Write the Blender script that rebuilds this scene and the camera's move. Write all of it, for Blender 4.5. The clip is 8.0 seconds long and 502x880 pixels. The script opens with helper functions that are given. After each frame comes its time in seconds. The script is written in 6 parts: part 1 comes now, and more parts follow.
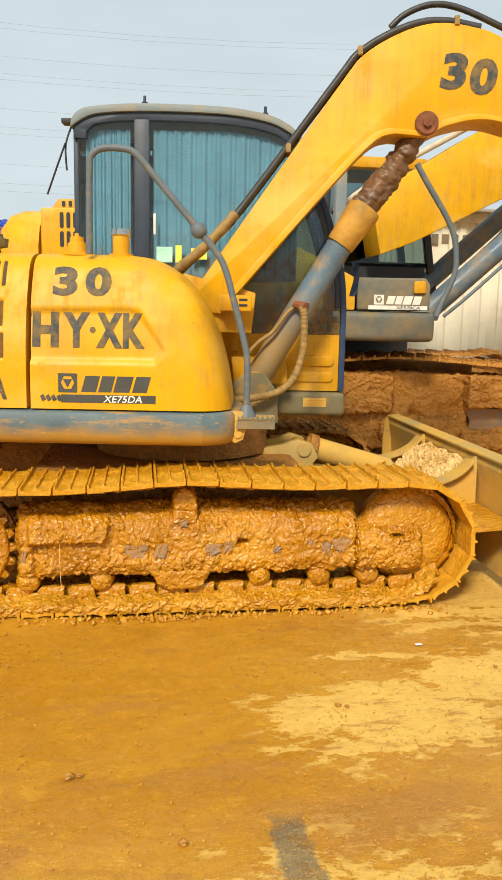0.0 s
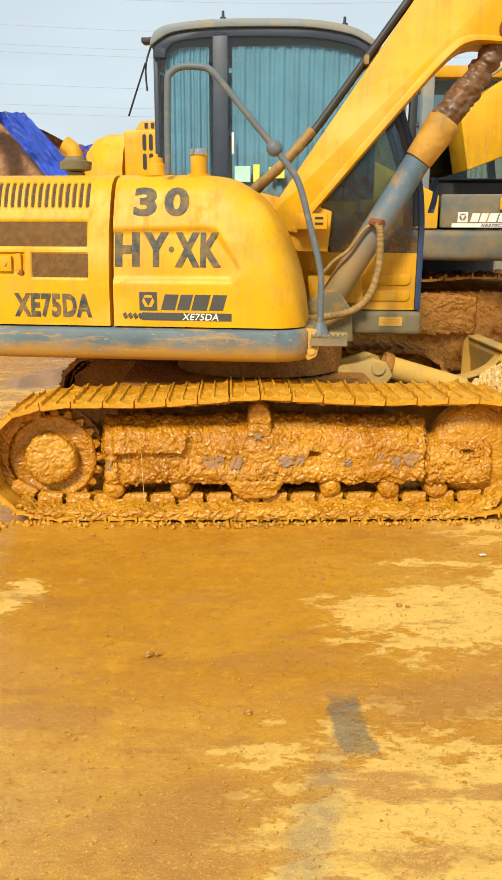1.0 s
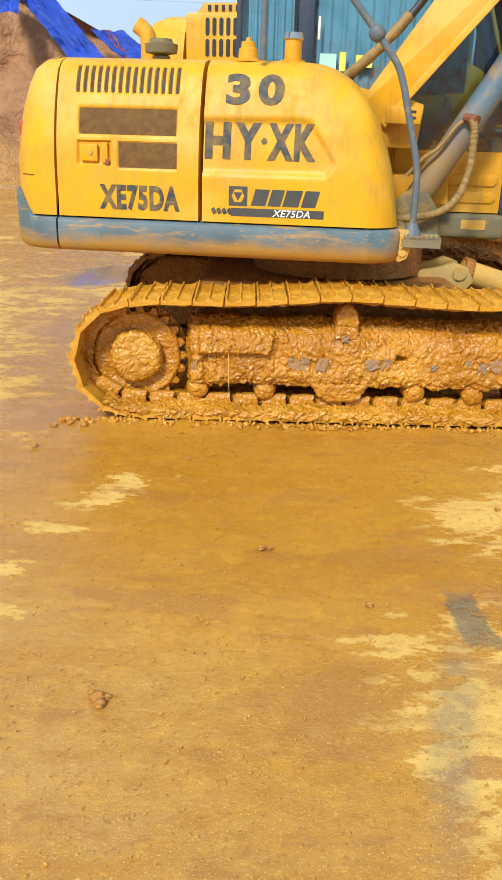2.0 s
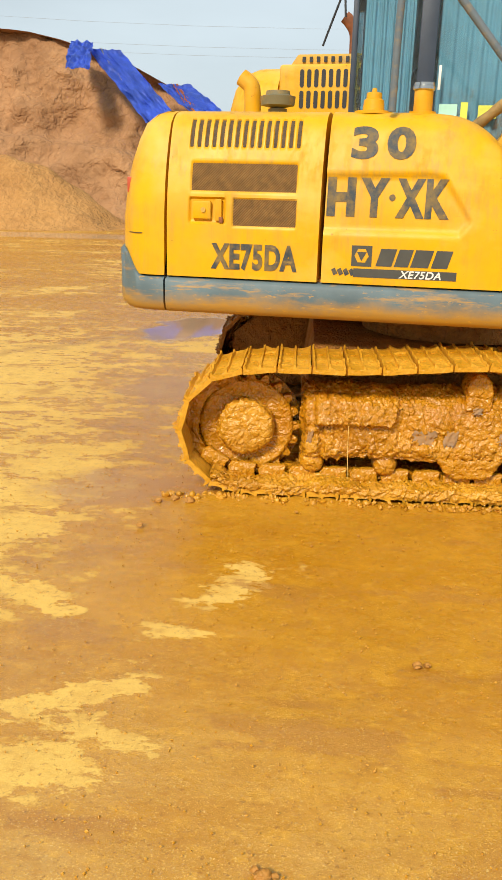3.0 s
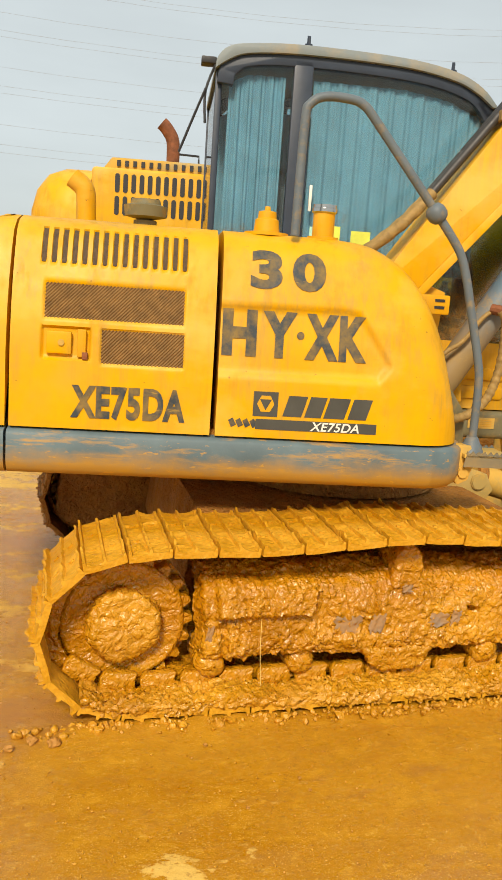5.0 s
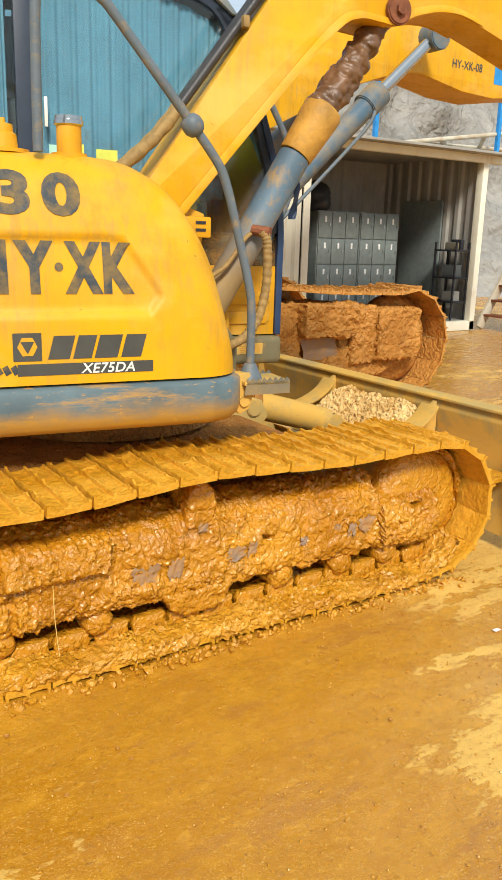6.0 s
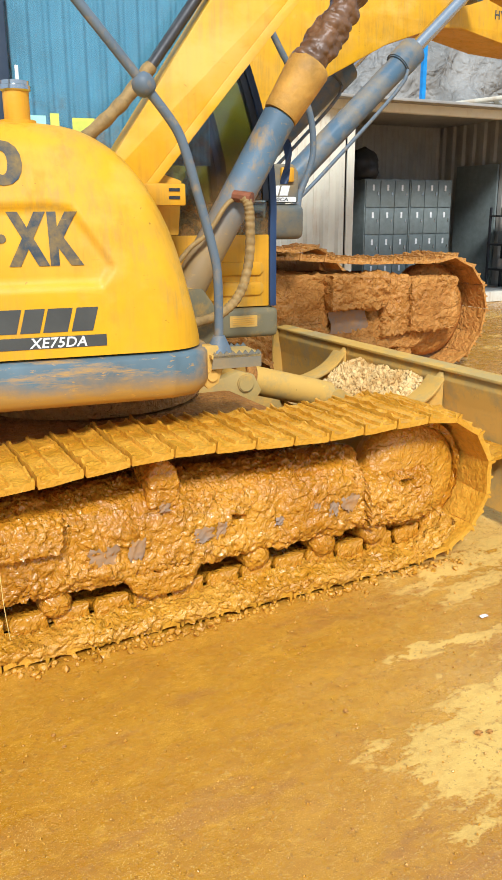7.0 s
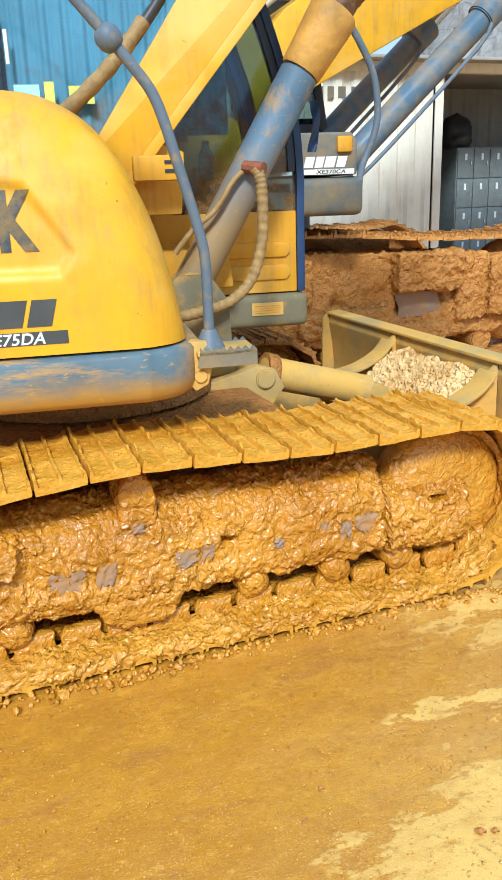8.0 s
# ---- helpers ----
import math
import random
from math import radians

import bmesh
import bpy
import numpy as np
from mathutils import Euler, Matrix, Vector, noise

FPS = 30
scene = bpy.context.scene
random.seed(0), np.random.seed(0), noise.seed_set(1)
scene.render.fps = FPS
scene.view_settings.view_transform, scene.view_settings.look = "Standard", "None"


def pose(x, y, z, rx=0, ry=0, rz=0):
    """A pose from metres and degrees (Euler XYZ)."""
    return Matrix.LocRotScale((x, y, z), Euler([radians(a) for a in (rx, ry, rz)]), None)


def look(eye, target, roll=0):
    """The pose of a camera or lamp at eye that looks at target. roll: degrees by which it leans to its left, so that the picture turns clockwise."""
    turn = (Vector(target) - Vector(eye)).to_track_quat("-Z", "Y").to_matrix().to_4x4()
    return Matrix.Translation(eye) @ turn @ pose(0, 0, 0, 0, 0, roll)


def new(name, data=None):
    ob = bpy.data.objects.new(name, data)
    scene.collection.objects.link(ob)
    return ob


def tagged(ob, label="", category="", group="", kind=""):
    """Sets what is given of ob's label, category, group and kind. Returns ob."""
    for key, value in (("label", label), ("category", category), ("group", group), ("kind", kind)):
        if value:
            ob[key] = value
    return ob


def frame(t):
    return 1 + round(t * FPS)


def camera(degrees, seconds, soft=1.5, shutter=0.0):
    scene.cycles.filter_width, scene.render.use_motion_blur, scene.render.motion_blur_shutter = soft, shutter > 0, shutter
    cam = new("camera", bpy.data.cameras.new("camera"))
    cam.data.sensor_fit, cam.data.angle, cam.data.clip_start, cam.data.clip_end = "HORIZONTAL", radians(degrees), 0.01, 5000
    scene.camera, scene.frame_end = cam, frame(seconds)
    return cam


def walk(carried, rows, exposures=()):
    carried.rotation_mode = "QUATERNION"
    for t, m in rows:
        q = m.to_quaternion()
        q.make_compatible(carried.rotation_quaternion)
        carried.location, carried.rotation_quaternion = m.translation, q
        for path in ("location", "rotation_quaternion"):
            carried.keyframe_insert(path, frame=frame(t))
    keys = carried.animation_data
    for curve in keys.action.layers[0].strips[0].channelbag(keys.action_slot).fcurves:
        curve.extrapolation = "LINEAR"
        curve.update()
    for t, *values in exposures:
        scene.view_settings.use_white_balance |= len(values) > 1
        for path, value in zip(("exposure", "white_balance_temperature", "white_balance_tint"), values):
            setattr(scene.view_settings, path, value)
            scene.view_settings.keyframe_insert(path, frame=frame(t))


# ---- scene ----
cam = camera(35.3, 8.0)
PATH = [
    (0, (0.097, 0.129, 1.402), (0.368, 2.086, 1.088), 1.1),
    (0.5, (0.133, 0.062, 1.401), (0.286, 2.024, 1.04), 1.3),
    (1, (0.148, -0.029, 1.373), (0.201, 1.907, 0.877), 0.3),
    (1.5, (0.069, -0.056, 1.354), (0.096, 1.848, 0.743), 0.5),
    (2, (-0.201, -0.034, 1.337), (-0.182, 1.832, 0.619), 1.7),
    (2.2, (-0.274, -0.002, 1.34), (-0.313, 1.872, 0.642), 1.5),
    (3.3, (-0.599, 0.473, 1.368), (-0.708, 2.376, 0.765), 1.4),
    (3.5, (-0.641, 0.563, 1.347), (-0.646, 2.474, 0.757), 2.2),
    (4, (-0.821, 0.77, 1.385), (-0.551, 2.681, 0.862), 3.2),
    (4.2, (-0.862, 0.831, 1.398), (-0.523, 2.736, 0.893), 3.2),
    (5.3, (-1.071, 1.358, 1.468), (-0.455, 3.231, 1.132), 3.6),
    (5.5, (-1.088, 1.417, 1.458), (-0.351, 3.242, 1.103), 3.0),
    (5.9, (-1.039, 1.452, 1.433), (-0.032, 3.112, 0.953), 2.1),
    (6, (-1.017, 1.455, 1.425), (0.036, 3.081, 0.929), 1.7),
    (6.5, (-0.833, 1.394, 1.403), (0.172, 3.044, 0.884), 0.1),
    (7, (-0.628, 1.378, 1.392), (0.263, 3.08, 0.838), -0.3),
    (7.5, (-0.318, 1.516, 1.362), (0.489, 3.236, 0.735), 0.7),
    (8, (-0.127, 1.593, 1.37), (0.52, 3.388, 0.771), -2.0),
]
LIGHT = [(0.0, 0.70, 7300, 10), (0.5, 0.60, 7700, 11), (1.0, 0.78, 7100, 10), (1.5, 0.83, 6900, 10), (2.0, 0.74, 6000, 10), (2.2, 0.74, 6100, 10), (3.3, 0.72, 7500, 10), (3.6, 0.70, 7700, 11), (4.1, 0.82, 7000, 10), (5.5, 0.58, 8000, 12), (5.8, 0.66, 7300, 10), (6.1, 0.82, 6200, 10), (6.5, 0.86, 5600, 10), (7.5, 0.86, 5700, 10), (8.0, 0.92, 5200, 8)]
walk(cam, [(t, look(eye, target, roll)) for t, eye, target, roll in PATH], LIGHT)

# ---- world and sun ----
world = bpy.data.worlds.new("overcast_sky")
scene.world = world
world.use_nodes = True
wn, wl = world.node_tree.nodes, world.node_tree.links
wn.clear()
w_out, w_bg = wn.new("ShaderNodeOutputWorld"), wn.new("ShaderNodeBackground")
w_sky = wn.new("ShaderNodeTexSky")
w_sky.sky_type, w_sky.sun_disc = "NISHITA", False
w_sky.sun_elevation, w_sky.sun_rotation = radians(58), radians(200)
w_sky.air_density, w_sky.dust_density, w_sky.ozone_density = 1.0, 3.0, 1.0
w_mix = wn.new("ShaderNodeMix")
w_mix.data_type = "RGBA"
w_mix.inputs[0].default_value = 0.8
w_mix.inputs[7].default_value = (6.7, 8.2, 9.5, 1)      # even cloud veil
w_noise = wn.new("ShaderNodeTexNoise")
w_noise.inputs["Scale"].default_value, w_noise.inputs["Detail"].default_value = 2.2, 5.0
w_map = wn.new("ShaderNodeMapRange")
w_map.inputs[1].default_value, w_map.inputs[2].default_value = 0.3, 0.7
w_map.inputs[3].default_value, w_map.inputs[4].default_value = 0.9, 1.08
w_mul = wn.new("ShaderNodeVectorMath")
w_mul.operation = "SCALE"
w_co = wn.new("ShaderNodeTexCoord")
w_st = wn.new("ShaderNodeMapping")
w_st.inputs["Scale"].default_value = (1, 1, 4)
wl.new(w_co.outputs["Generated"], w_st.inputs["Vector"])
wl.new(w_st.outputs["Vector"], w_noise.inputs["Vector"])
wl.new(w_noise.outputs[0], w_map.inputs[0])
wl.new(w_sky.outputs[0], w_mix.inputs[6])
wl.new(w_mix.outputs[2], w_mul.inputs[0])
wl.new(w_map.outputs[0], w_mul.inputs["Scale"])
wl.new(w_mul.outputs[0], w_bg.inputs["Color"])
w_bg.inputs["Strength"].default_value = 0.064
wl.new(w_bg.outputs[0], w_out.inputs[0])

sun = new("sun", bpy.data.lights.new("sun", "SUN"))
sun.data.energy, sun.data.angle, sun.data.color = 2.4, radians(11), (1.0, 0.94, 0.84)
sun.matrix_world = look((-5, -9, 12), (0.5, 4, 0))


# ---- materials ----
def nodes_of(name):
    m = bpy.data.materials.new(name)
    m.use_nodes = True
    n, l = m.node_tree.nodes, m.node_tree.links
    return m, n, l, n["Principled BSDF"]


def tex_noise(n, l, scale, detail=6, rough=0.6, stretch=None, distort=0.0):
    co = n.new("ShaderNodeTexCoord")
    tx = n.new("ShaderNodeTexNoise")
    tx.inputs["Scale"].default_value, tx.inputs["Detail"].default_value = scale, detail
    tx.inputs["Roughness"].default_value, tx.inputs["Distortion"].default_value = rough, distort
    if stretch:
        mp = n.new("ShaderNodeMapping")
        mp.inputs["Scale"].default_value = stretch
        l.new(co.outputs["Object"], mp.inputs["Vector"])
        l.new(mp.outputs["Vector"], tx.inputs["Vector"])
    else:
        l.new(co.outputs["Object"], tx.inputs["Vector"])
    return tx.outputs[0]


def ramp(n, l, src, lo, hi, a=0.0, b=1.0):
    mr = n.new("ShaderNodeMapRange")
    mr.inputs[1].default_value, mr.inputs[2].default_value = lo, hi
    mr.inputs[3].default_value, mr.inputs[4].default_value = a, b
    l.new(src, mr.inputs[0])
    return mr.outputs[0]


def mix(n, l, fac, a, b, kind="MIX"):
    mx = n.new("ShaderNodeMix")
    mx.data_type, mx.blend_type = "RGBA", kind
    for sock, val in ((mx.inputs[0], fac), (mx.inputs[6], a), (mx.inputs[7], b)):
        if isinstance(val, (int, float)):
            sock.default_value = val
        elif isinstance(val, tuple):
            sock.default_value = (*val, 1)
        else:
            l.new(val, sock)
    return mx.outputs[2]


def times(n, l, a, b, op="MULTIPLY"):
    mt = n.new("ShaderNodeMath")
    mt.operation = op
    for sock, val in ((mt.inputs[0], a), (mt.inputs[1], b)):
        if isinstance(val, (int, float)):
            sock.default_value = val
        else:
            l.new(val, sock)
    return mt.outputs[0]


def bump(n, l, bsdf, src, strength, dist):
    bp = n.new("ShaderNodeBump")
    bp.inputs["Strength"].default_value, bp.inputs["Distance"].default_value = strength, dist
    l.new(src, bp.inputs["Height"])
    l.new(bp.outputs[0], bsdf.inputs["Normal"])


OCHRE, OCHRE_DRY, OCHRE_DARK = (0.46, 0.20, 0.022), (0.72, 0.44, 0.11), (0.24, 0.09, 0.012)


def paint(name, col, worn, dirt=0.35, rough=0.42, streak=True, scale=5.0, crisp=False):
    """Sprayed metal: faded blotches, mud film in uneven patches and runs, small chips."""
    m, n, l, b = nodes_of(name)
    fade = ramp(n, l, tex_noise(n, l, scale * 0.5, 4), 0.35, 0.7)
    c = mix(n, l, fade, col, tuple(x * 0.86 for x in col))
    chalk = ramp(n, l, tex_noise(n, l, scale * 0.8, 7, 0.6), 0.5, 0.72, 0, 0.45)
    c = mix(n, l, chalk, c, tuple(x * 0.75 + 0.06 for x in col))
    lo = 0.66 - dirt * 0.22
    film = ramp(n, l, tex_noise(n, l, scale, 10, 0.68), lo - 0.03, lo + 0.10, 0, 0.75) if crisp else ramp(n, l, tex_noise(n, l, scale, 8, 0.65), 0.62 - dirt * 0.4, 0.78, 0, 0.75)
    if streak:
        runs = ramp(n, l, tex_noise(n, l, 22, 5, 0.65, (1, 1, 0.05)), 0.50, 0.66, 0, 0.9)
        film = times(n, l, film, times(n, l, runs, 0.3, "ADD"), "MULTIPLY")
    c = mix(n, l, film, c, worn)
    if streak and dirt > 0.5:
        grime = times(n, l, ramp(n, l, tex_noise(n, l, 30, 6, 0.7, (1, 1, 0.07)), 0.47, 0.66, 0, 0.55), ramp(n, l, tex_noise(n, l, 2.6, 5, 0.6), 0.42, 0.60))
        c = mix(n, l, grime, c, (0.36, 0.235, 0.06))
        bloom = ramp(n, l, tex_noise(n, l, 1.8, 6, 0.6, (1, 1, 1.6)), 0.50, 0.68, 0, 0.5)
        c = mix(n, l, bloom, c, (0.80, 0.50, 0.13))
    chips = ramp(n, l, tex_noise(n, l, 38, 3), 0.72, 0.75, 0, dirt)
    c = mix(n, l, chips, c, tuple(x * 0.45 for x in worn))
    scuff = ramp(n, l, tex_noise(n, l, 26, 6, 0.7, (0.25, 1, 1.6)), 0.66, 0.70, 0, dirt * 0.8)
    c = mix(n, l, scuff, c, tuple(min(1, x * 1.3) for x in worn))
    b.inputs["Specular IOR Level"].default_value = 0.32
    l.new(c, b.inputs["Base Color"])
    l.new(ramp(n, l, film, 0, 0.6, rough, 0.8), b.inputs["Roughness"])
    bump(n, l, b, tex_noise(n, l, 60, 3), 0.08, 0.004)
    return m


def mud(name, wet, dry, rough=0.35, rough2=0.75, relief=0.03, scale=9.0):
    """Clay thrown on metal: rounded clods, creases with painted-in shade, smears and glistening wet places."""
    m, n, l, b = nodes_of(name)
    big = tex_noise(n, l, scale * 0.4, 5)
    mid = tex_noise(n, l, scale * 2.6, 3, 0.5, distort=0.2)
    fine = tex_noise(n, l, scale * 9, 4, 0.6)
    co = n.new("ShaderNodeTexCoord")
    wob = n.new("ShaderNodeTexNoise")
    wob.inputs["Scale"].default_value = scale * 2.5
    l.new(co.outputs["Object"], wob.inputs["Vector"])
    warp = n.new("ShaderNodeVectorMath")
    warp.operation = "MULTIPLY_ADD"
    l.new(wob.outputs["Color"], warp.inputs[0])
    warp.inputs[1].default_value = (0.5 / scale, 0.5 / scale, 0.5 / scale)
    l.new(co.outputs["Object"], warp.inputs[2])
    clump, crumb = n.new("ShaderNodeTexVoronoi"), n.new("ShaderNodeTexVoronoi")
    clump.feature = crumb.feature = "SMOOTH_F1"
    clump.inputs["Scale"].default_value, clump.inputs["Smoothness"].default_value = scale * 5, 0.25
    crumb.inputs["Scale"].default_value, crumb.inputs["Smoothness"].default_value = scale * 12, 0.2
    l.new(warp.outputs[0], clump.inputs["Vector"])
    l.new(warp.outputs[0], crumb.inputs["Vector"])
    c = mix(n, l, ramp(n, l, big, 0.38, 0.62), wet, dry)
    c = mix(n, l, ramp(n, l, tex_noise(n, l, scale * 1.3, 7, 0.62), 0.54, 0.68, 0, 0.45), c, tuple(x * 0.66 for x in wet))
    # Crease shade painted into the colour: darker where the clump relief is lowest.
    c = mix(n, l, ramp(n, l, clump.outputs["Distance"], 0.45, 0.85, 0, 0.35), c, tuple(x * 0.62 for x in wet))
    c = mix(n, l, ramp(n, l, fine, 0.56, 0.72, 0, 0.35), c, tuple(min(1, x * 1.3) for x in dry))
    l.new(c, b.inputs["Base Color"])
    l.new(ramp(n, l, tex_noise(n, l, scale * 0.9, 4), 0.38, 0.62, rough, rough2), b.inputs["Roughness"])
    b.inputs["Specular IOR Level"].default_value = 0.65 if rough < 0.3 else 0.35
    h = times(n, l, mid, times(n, l, clump.outputs["Distance"], -0.55), "ADD")
    h = times(n, l, h, times(n, l, crumb.outputs["Distance"], -0.22), "ADD")
    h = times(n, l, h, times(n, l, fine, 0.16), "ADD")
    bump(n, l, b, h, 1.0, relief)
    return m


def plain(name, col, rough=0.5, metal=0.0, vary=0.15, scale=12.0, relief=0.0):
    m, n, l, b = nodes_of(name)
    t = tex_noise(n, l, scale, 5)
    l.new(mix(n, l, ramp(n, l, t, 0.3, 0.7), tuple(x * (1 - vary) for x in col), tuple(min(1, x * (1 + vary)) for x in col)), b.inputs["Base Color"])
    b.inputs["Metallic"].default_value = metal
    l.new(ramp(n, l, tex_noise(n, l, scale * 3, 3), 0.3, 0.7, rough * 0.85, min(1, rough * 1.15)), b.inputs["Roughness"])
    if relief:
        bump(n, l, b, tex_noise(n, l, scale * 4, 6), 0.6, relief)
    return m


YELLOW = paint("yellow_paint", (0.76, 0.385, 0.0015), (0.46, 0.21, 0.02), 0.62, 0.42)
YELLOW_OLD = paint("yellow_paint_muddy", (0.72, 0.35, 0.004), (0.40, 0.17, 0.02), 0.8, 0.5)
BLUE_GREY = paint("blue_grey_paint_muddy", (0.115, 0.130, 0.118), (0.40, 0.25, 0.07), 0.62, 0.5, False, 5.0)


def rim_paint(name, col, worn, z0, band=0.065, corner=9.0, grain=(0.3, 0.3, 2.2)):
    """Deck rim paint: horizontal scuffs, and splashed mud that has dried along its lower edge."""
    m, n, l, b = nodes_of(name)
    co = n.new("ShaderNodeTexCoord")
    sep = n.new("ShaderNodeSeparateXYZ")
    l.new(co.outputs["Object"], sep.inputs[0])
    c = mix(n, l, ramp(n, l, tex_noise(n, l, 3, 6), 0.35, 0.65), col, tuple(x * 1.5 for x in col))
    streaks = ramp(n, l, tex_noise(n, l, 9, 9, 0.7, grain), 0.53, 0.66, 0, 0.85)
    c = mix(n, l, streaks, c, worn)
    edge = times(n, l, sep.outputs[2], times(n, l, tex_noise(n, l, 7, 8, 0.68, (0.6, 0.6, 1)), -0.16), "ADD")
    c = mix(n, l, ramp(n, l, times(n, l, sep.outputs[0], times(n, l, tex_noise(n, l, 5, 7, 0.65), 0.5), "ADD"), corner - 0.08, corner + 0.08, 0, 0.9), c, tuple(x * 1.1 for x in worn))
    c = mix(n, l, ramp(n, l, edge, z0 - 0.01 - band, z0 - 0.01, 0.85, 0), c, tuple(x * 0.9 for x in worn))
    c = mix(n, l, ramp(n, l, tex_noise(n, l, 45, 4, 0.7, (0.4, 0.4, 1.5)), 0.62, 0.68, 0, 0.6), c, tuple(min(1, x * 1.15) for x in worn))
    l.new(c, b.inputs["Base Color"])
    b.inputs["Roughness"].default_value, b.inputs["Specular IOR Level"].default_value = 0.55, 0.35
    bump(n, l, b, tex_noise(n, l, 50, 5), 0.15, 0.004)
    return m


RIM = rim_paint("deck_rim_paint", (0.080, 0.116, 0.128), (0.52, 0.26, 0.025), 0.80, 0.065, 0.5)
RAM = rim_paint("boom_cylinder_paint", (0.085, 0.135, 0.175), (0.36, 0.225, 0.07), 1.50, 0.34, 9.0, (1.0, 1.0, 0.5))
SLEEVE = plain("muddy_canvas_sleeve", (0.46, 0.24, 0.035), 0.7, 0, 0.35, 9, 0.008)
STEEL_BLUE = paint("blue_grey_cylinder_paint", (0.085, 0.140, 0.185), (0.42, 0.27, 0.08), 0.55, 0.30, False, 5.0)
TAN = paint("mud_filmed_steel", (0.43, 0.295, 0.095), (0.66, 0.37, 0.06), 0.95, 0.5, False, 4.0, True)
BEAM = paint("grey_brown_beam_paint", (0.17, 0.145, 0.075), (0.44, 0.25, 0.05), 0.7, 0.6, False, 5.0, True)
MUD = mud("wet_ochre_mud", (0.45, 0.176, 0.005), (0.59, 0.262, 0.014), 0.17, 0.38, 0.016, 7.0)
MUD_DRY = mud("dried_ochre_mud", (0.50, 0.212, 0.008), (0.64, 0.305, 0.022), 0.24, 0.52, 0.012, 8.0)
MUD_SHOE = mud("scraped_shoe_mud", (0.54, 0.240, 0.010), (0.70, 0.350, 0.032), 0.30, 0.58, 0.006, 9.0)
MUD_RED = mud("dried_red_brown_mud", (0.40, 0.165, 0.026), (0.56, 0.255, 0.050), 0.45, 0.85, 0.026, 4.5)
# Darker copy of the mud: shade put into the colour of low and far parts.
MUD_SHADE = mud("shaded_brown_mud", (0.30, 0.12, 0.02), (0.42, 0.18, 0.03), 0.6, 0.9, 0.015)
DARK = plain("black_rubber", (0.018, 0.019, 0.022), 0.55)
CAB_DARK = plain("dark_navy_cab_frame", (0.022, 0.034, 0.055), 0.4)
CAB_BLUE = plain("navy_blue_trim", (0.016, 0.042, 0.105), 0.45)
ROOF = paint("grey_roof_paint", (0.20, 0.24, 0.25), (0.42, 0.33, 0.19), 0.35, 0.5, False)
LETTER = paint("dark_stencil_paint", (0.040, 0.052, 0.060), (0.42, 0.25, 0.04), 0.55, 0.6, False, 16.0)
DECAL = plain("dark_decal", (0.06, 0.06, 0.05), 0.5)
WHITE = plain("white_decal", (0.75, 0.74, 0.66), 0.5)
GREY_RAIL = paint("grey_handrail_paint", (0.12, 0.15, 0.17), (0.38, 0.25, 0.09), 0.25, 0.5, False, 20.0)
HOSE = plain("mud_coated_hose", (0.30, 0.185, 0.055), 0.7, 0, 0.3, 30, 0.004)
BLACK_HOSE = plain("black_hose", (0.035, 0.032, 0.03), 0.5, 0, 0.3, 20)
CHROME = plain("polished_steel_rod", (0.5, 0.5, 0.48), 0.22, 1.0, 0.05)
RUST = plain("rusty_steel", (0.22, 0.075, 0.03), 0.75, 0.2, 0.4, 20, 0.003)
GRILLE = plain("brown_mesh_screen", (0.20, 0.105, 0.03), 0.7, 0, 0.3, 30)
BELLOWS = plain("muddy_brown_canvas", (0.155, 0.080, 0.036), 0.42, 0, 0.45, 10, 0.006)
CURTAIN = plain("pale_blue_curtain_cloth", (0.22, 0.43, 0.55), 0.8, 0, 0.12, 6)
INSIDE = plain("cab_interior_plastic", (0.09, 0.10, 0.10), 0.6)
MINT = plain("pale_mint_paper", (0.45, 0.78, 0.62), 0.6)
LIME = plain("lime_yellow_paper", (0.68, 0.72, 0.10), 0.6)
RED = plain("red_lamp", (0.5, 0.08, 0.03), 0.3)
BOXWHITE = paint("white_container_paint", (0.80, 0.77, 0.62), (0.45, 0.28, 0.12), 0.35, 0.55, True, 2.0)
BOX_IN = plain("grey_container_lining", (0.32, 0.305, 0.27), 0.7, 0, 0.15, 2)
LOCKER = plain("grey_green_locker_steel", (0.17, 0.20, 0.19), 0.45)
PAPER = plain("white_paper", (0.8, 0.8, 0.78), 0.7)
BLUE = plain("bright_blue_post_paint", (0.02, 0.25, 0.62), 0.45)
TARP = plain("blue_tarpaulin", (0.05, 0.13, 0.66), 0.45, 0, 0.35, 1.5, 0.05)
TARP_EDGE = plain("pale_tarpaulin_edge", (0.55, 0.52, 0.42), 0.6, 0, 0.3, 3)
ORANGE = plain("orange_sheet", (0.62, 0.20, 0.07), 0.6)
EARTH = mud("brown_earth_heap", (0.29, 0.145, 0.065), (0.40, 0.21, 0.095), 0.85, 1.0, 0.12, 0.7)
EARTH_LIGHT = mud("loose_ochre_earth", (0.36, 0.17, 0.05), (0.46, 0.235, 0.075), 0.85, 1.0, 0.06, 1.6)
ROCK = mud("grey_rock_face", (0.21, 0.20, 0.175), (0.36, 0.34, 0.30), 0.8, 1.0, 0.16, 0.6)
RUBBLE = mud("pale_gravel", (0.58, 0.33, 0.09), (0.84, 0.60, 0.26), 0.7, 0.95, 0.01, 10.0)
GREEN = plain("green_net", (0.05, 0.30, 0.16), 0.7)
STRAW = plain("dry_straw", (0.72, 0.50, 0.16), 0.8)
SCRAPED = paint("scraped_blue_grey_paint", (0.20, 0.185, 0.165), (0.52, 0.22, 0.012), 0.95, 0.35, False, 14.0)
CABLE = plain("grey_cable", (0.28, 0.32, 0.36), 0.6)
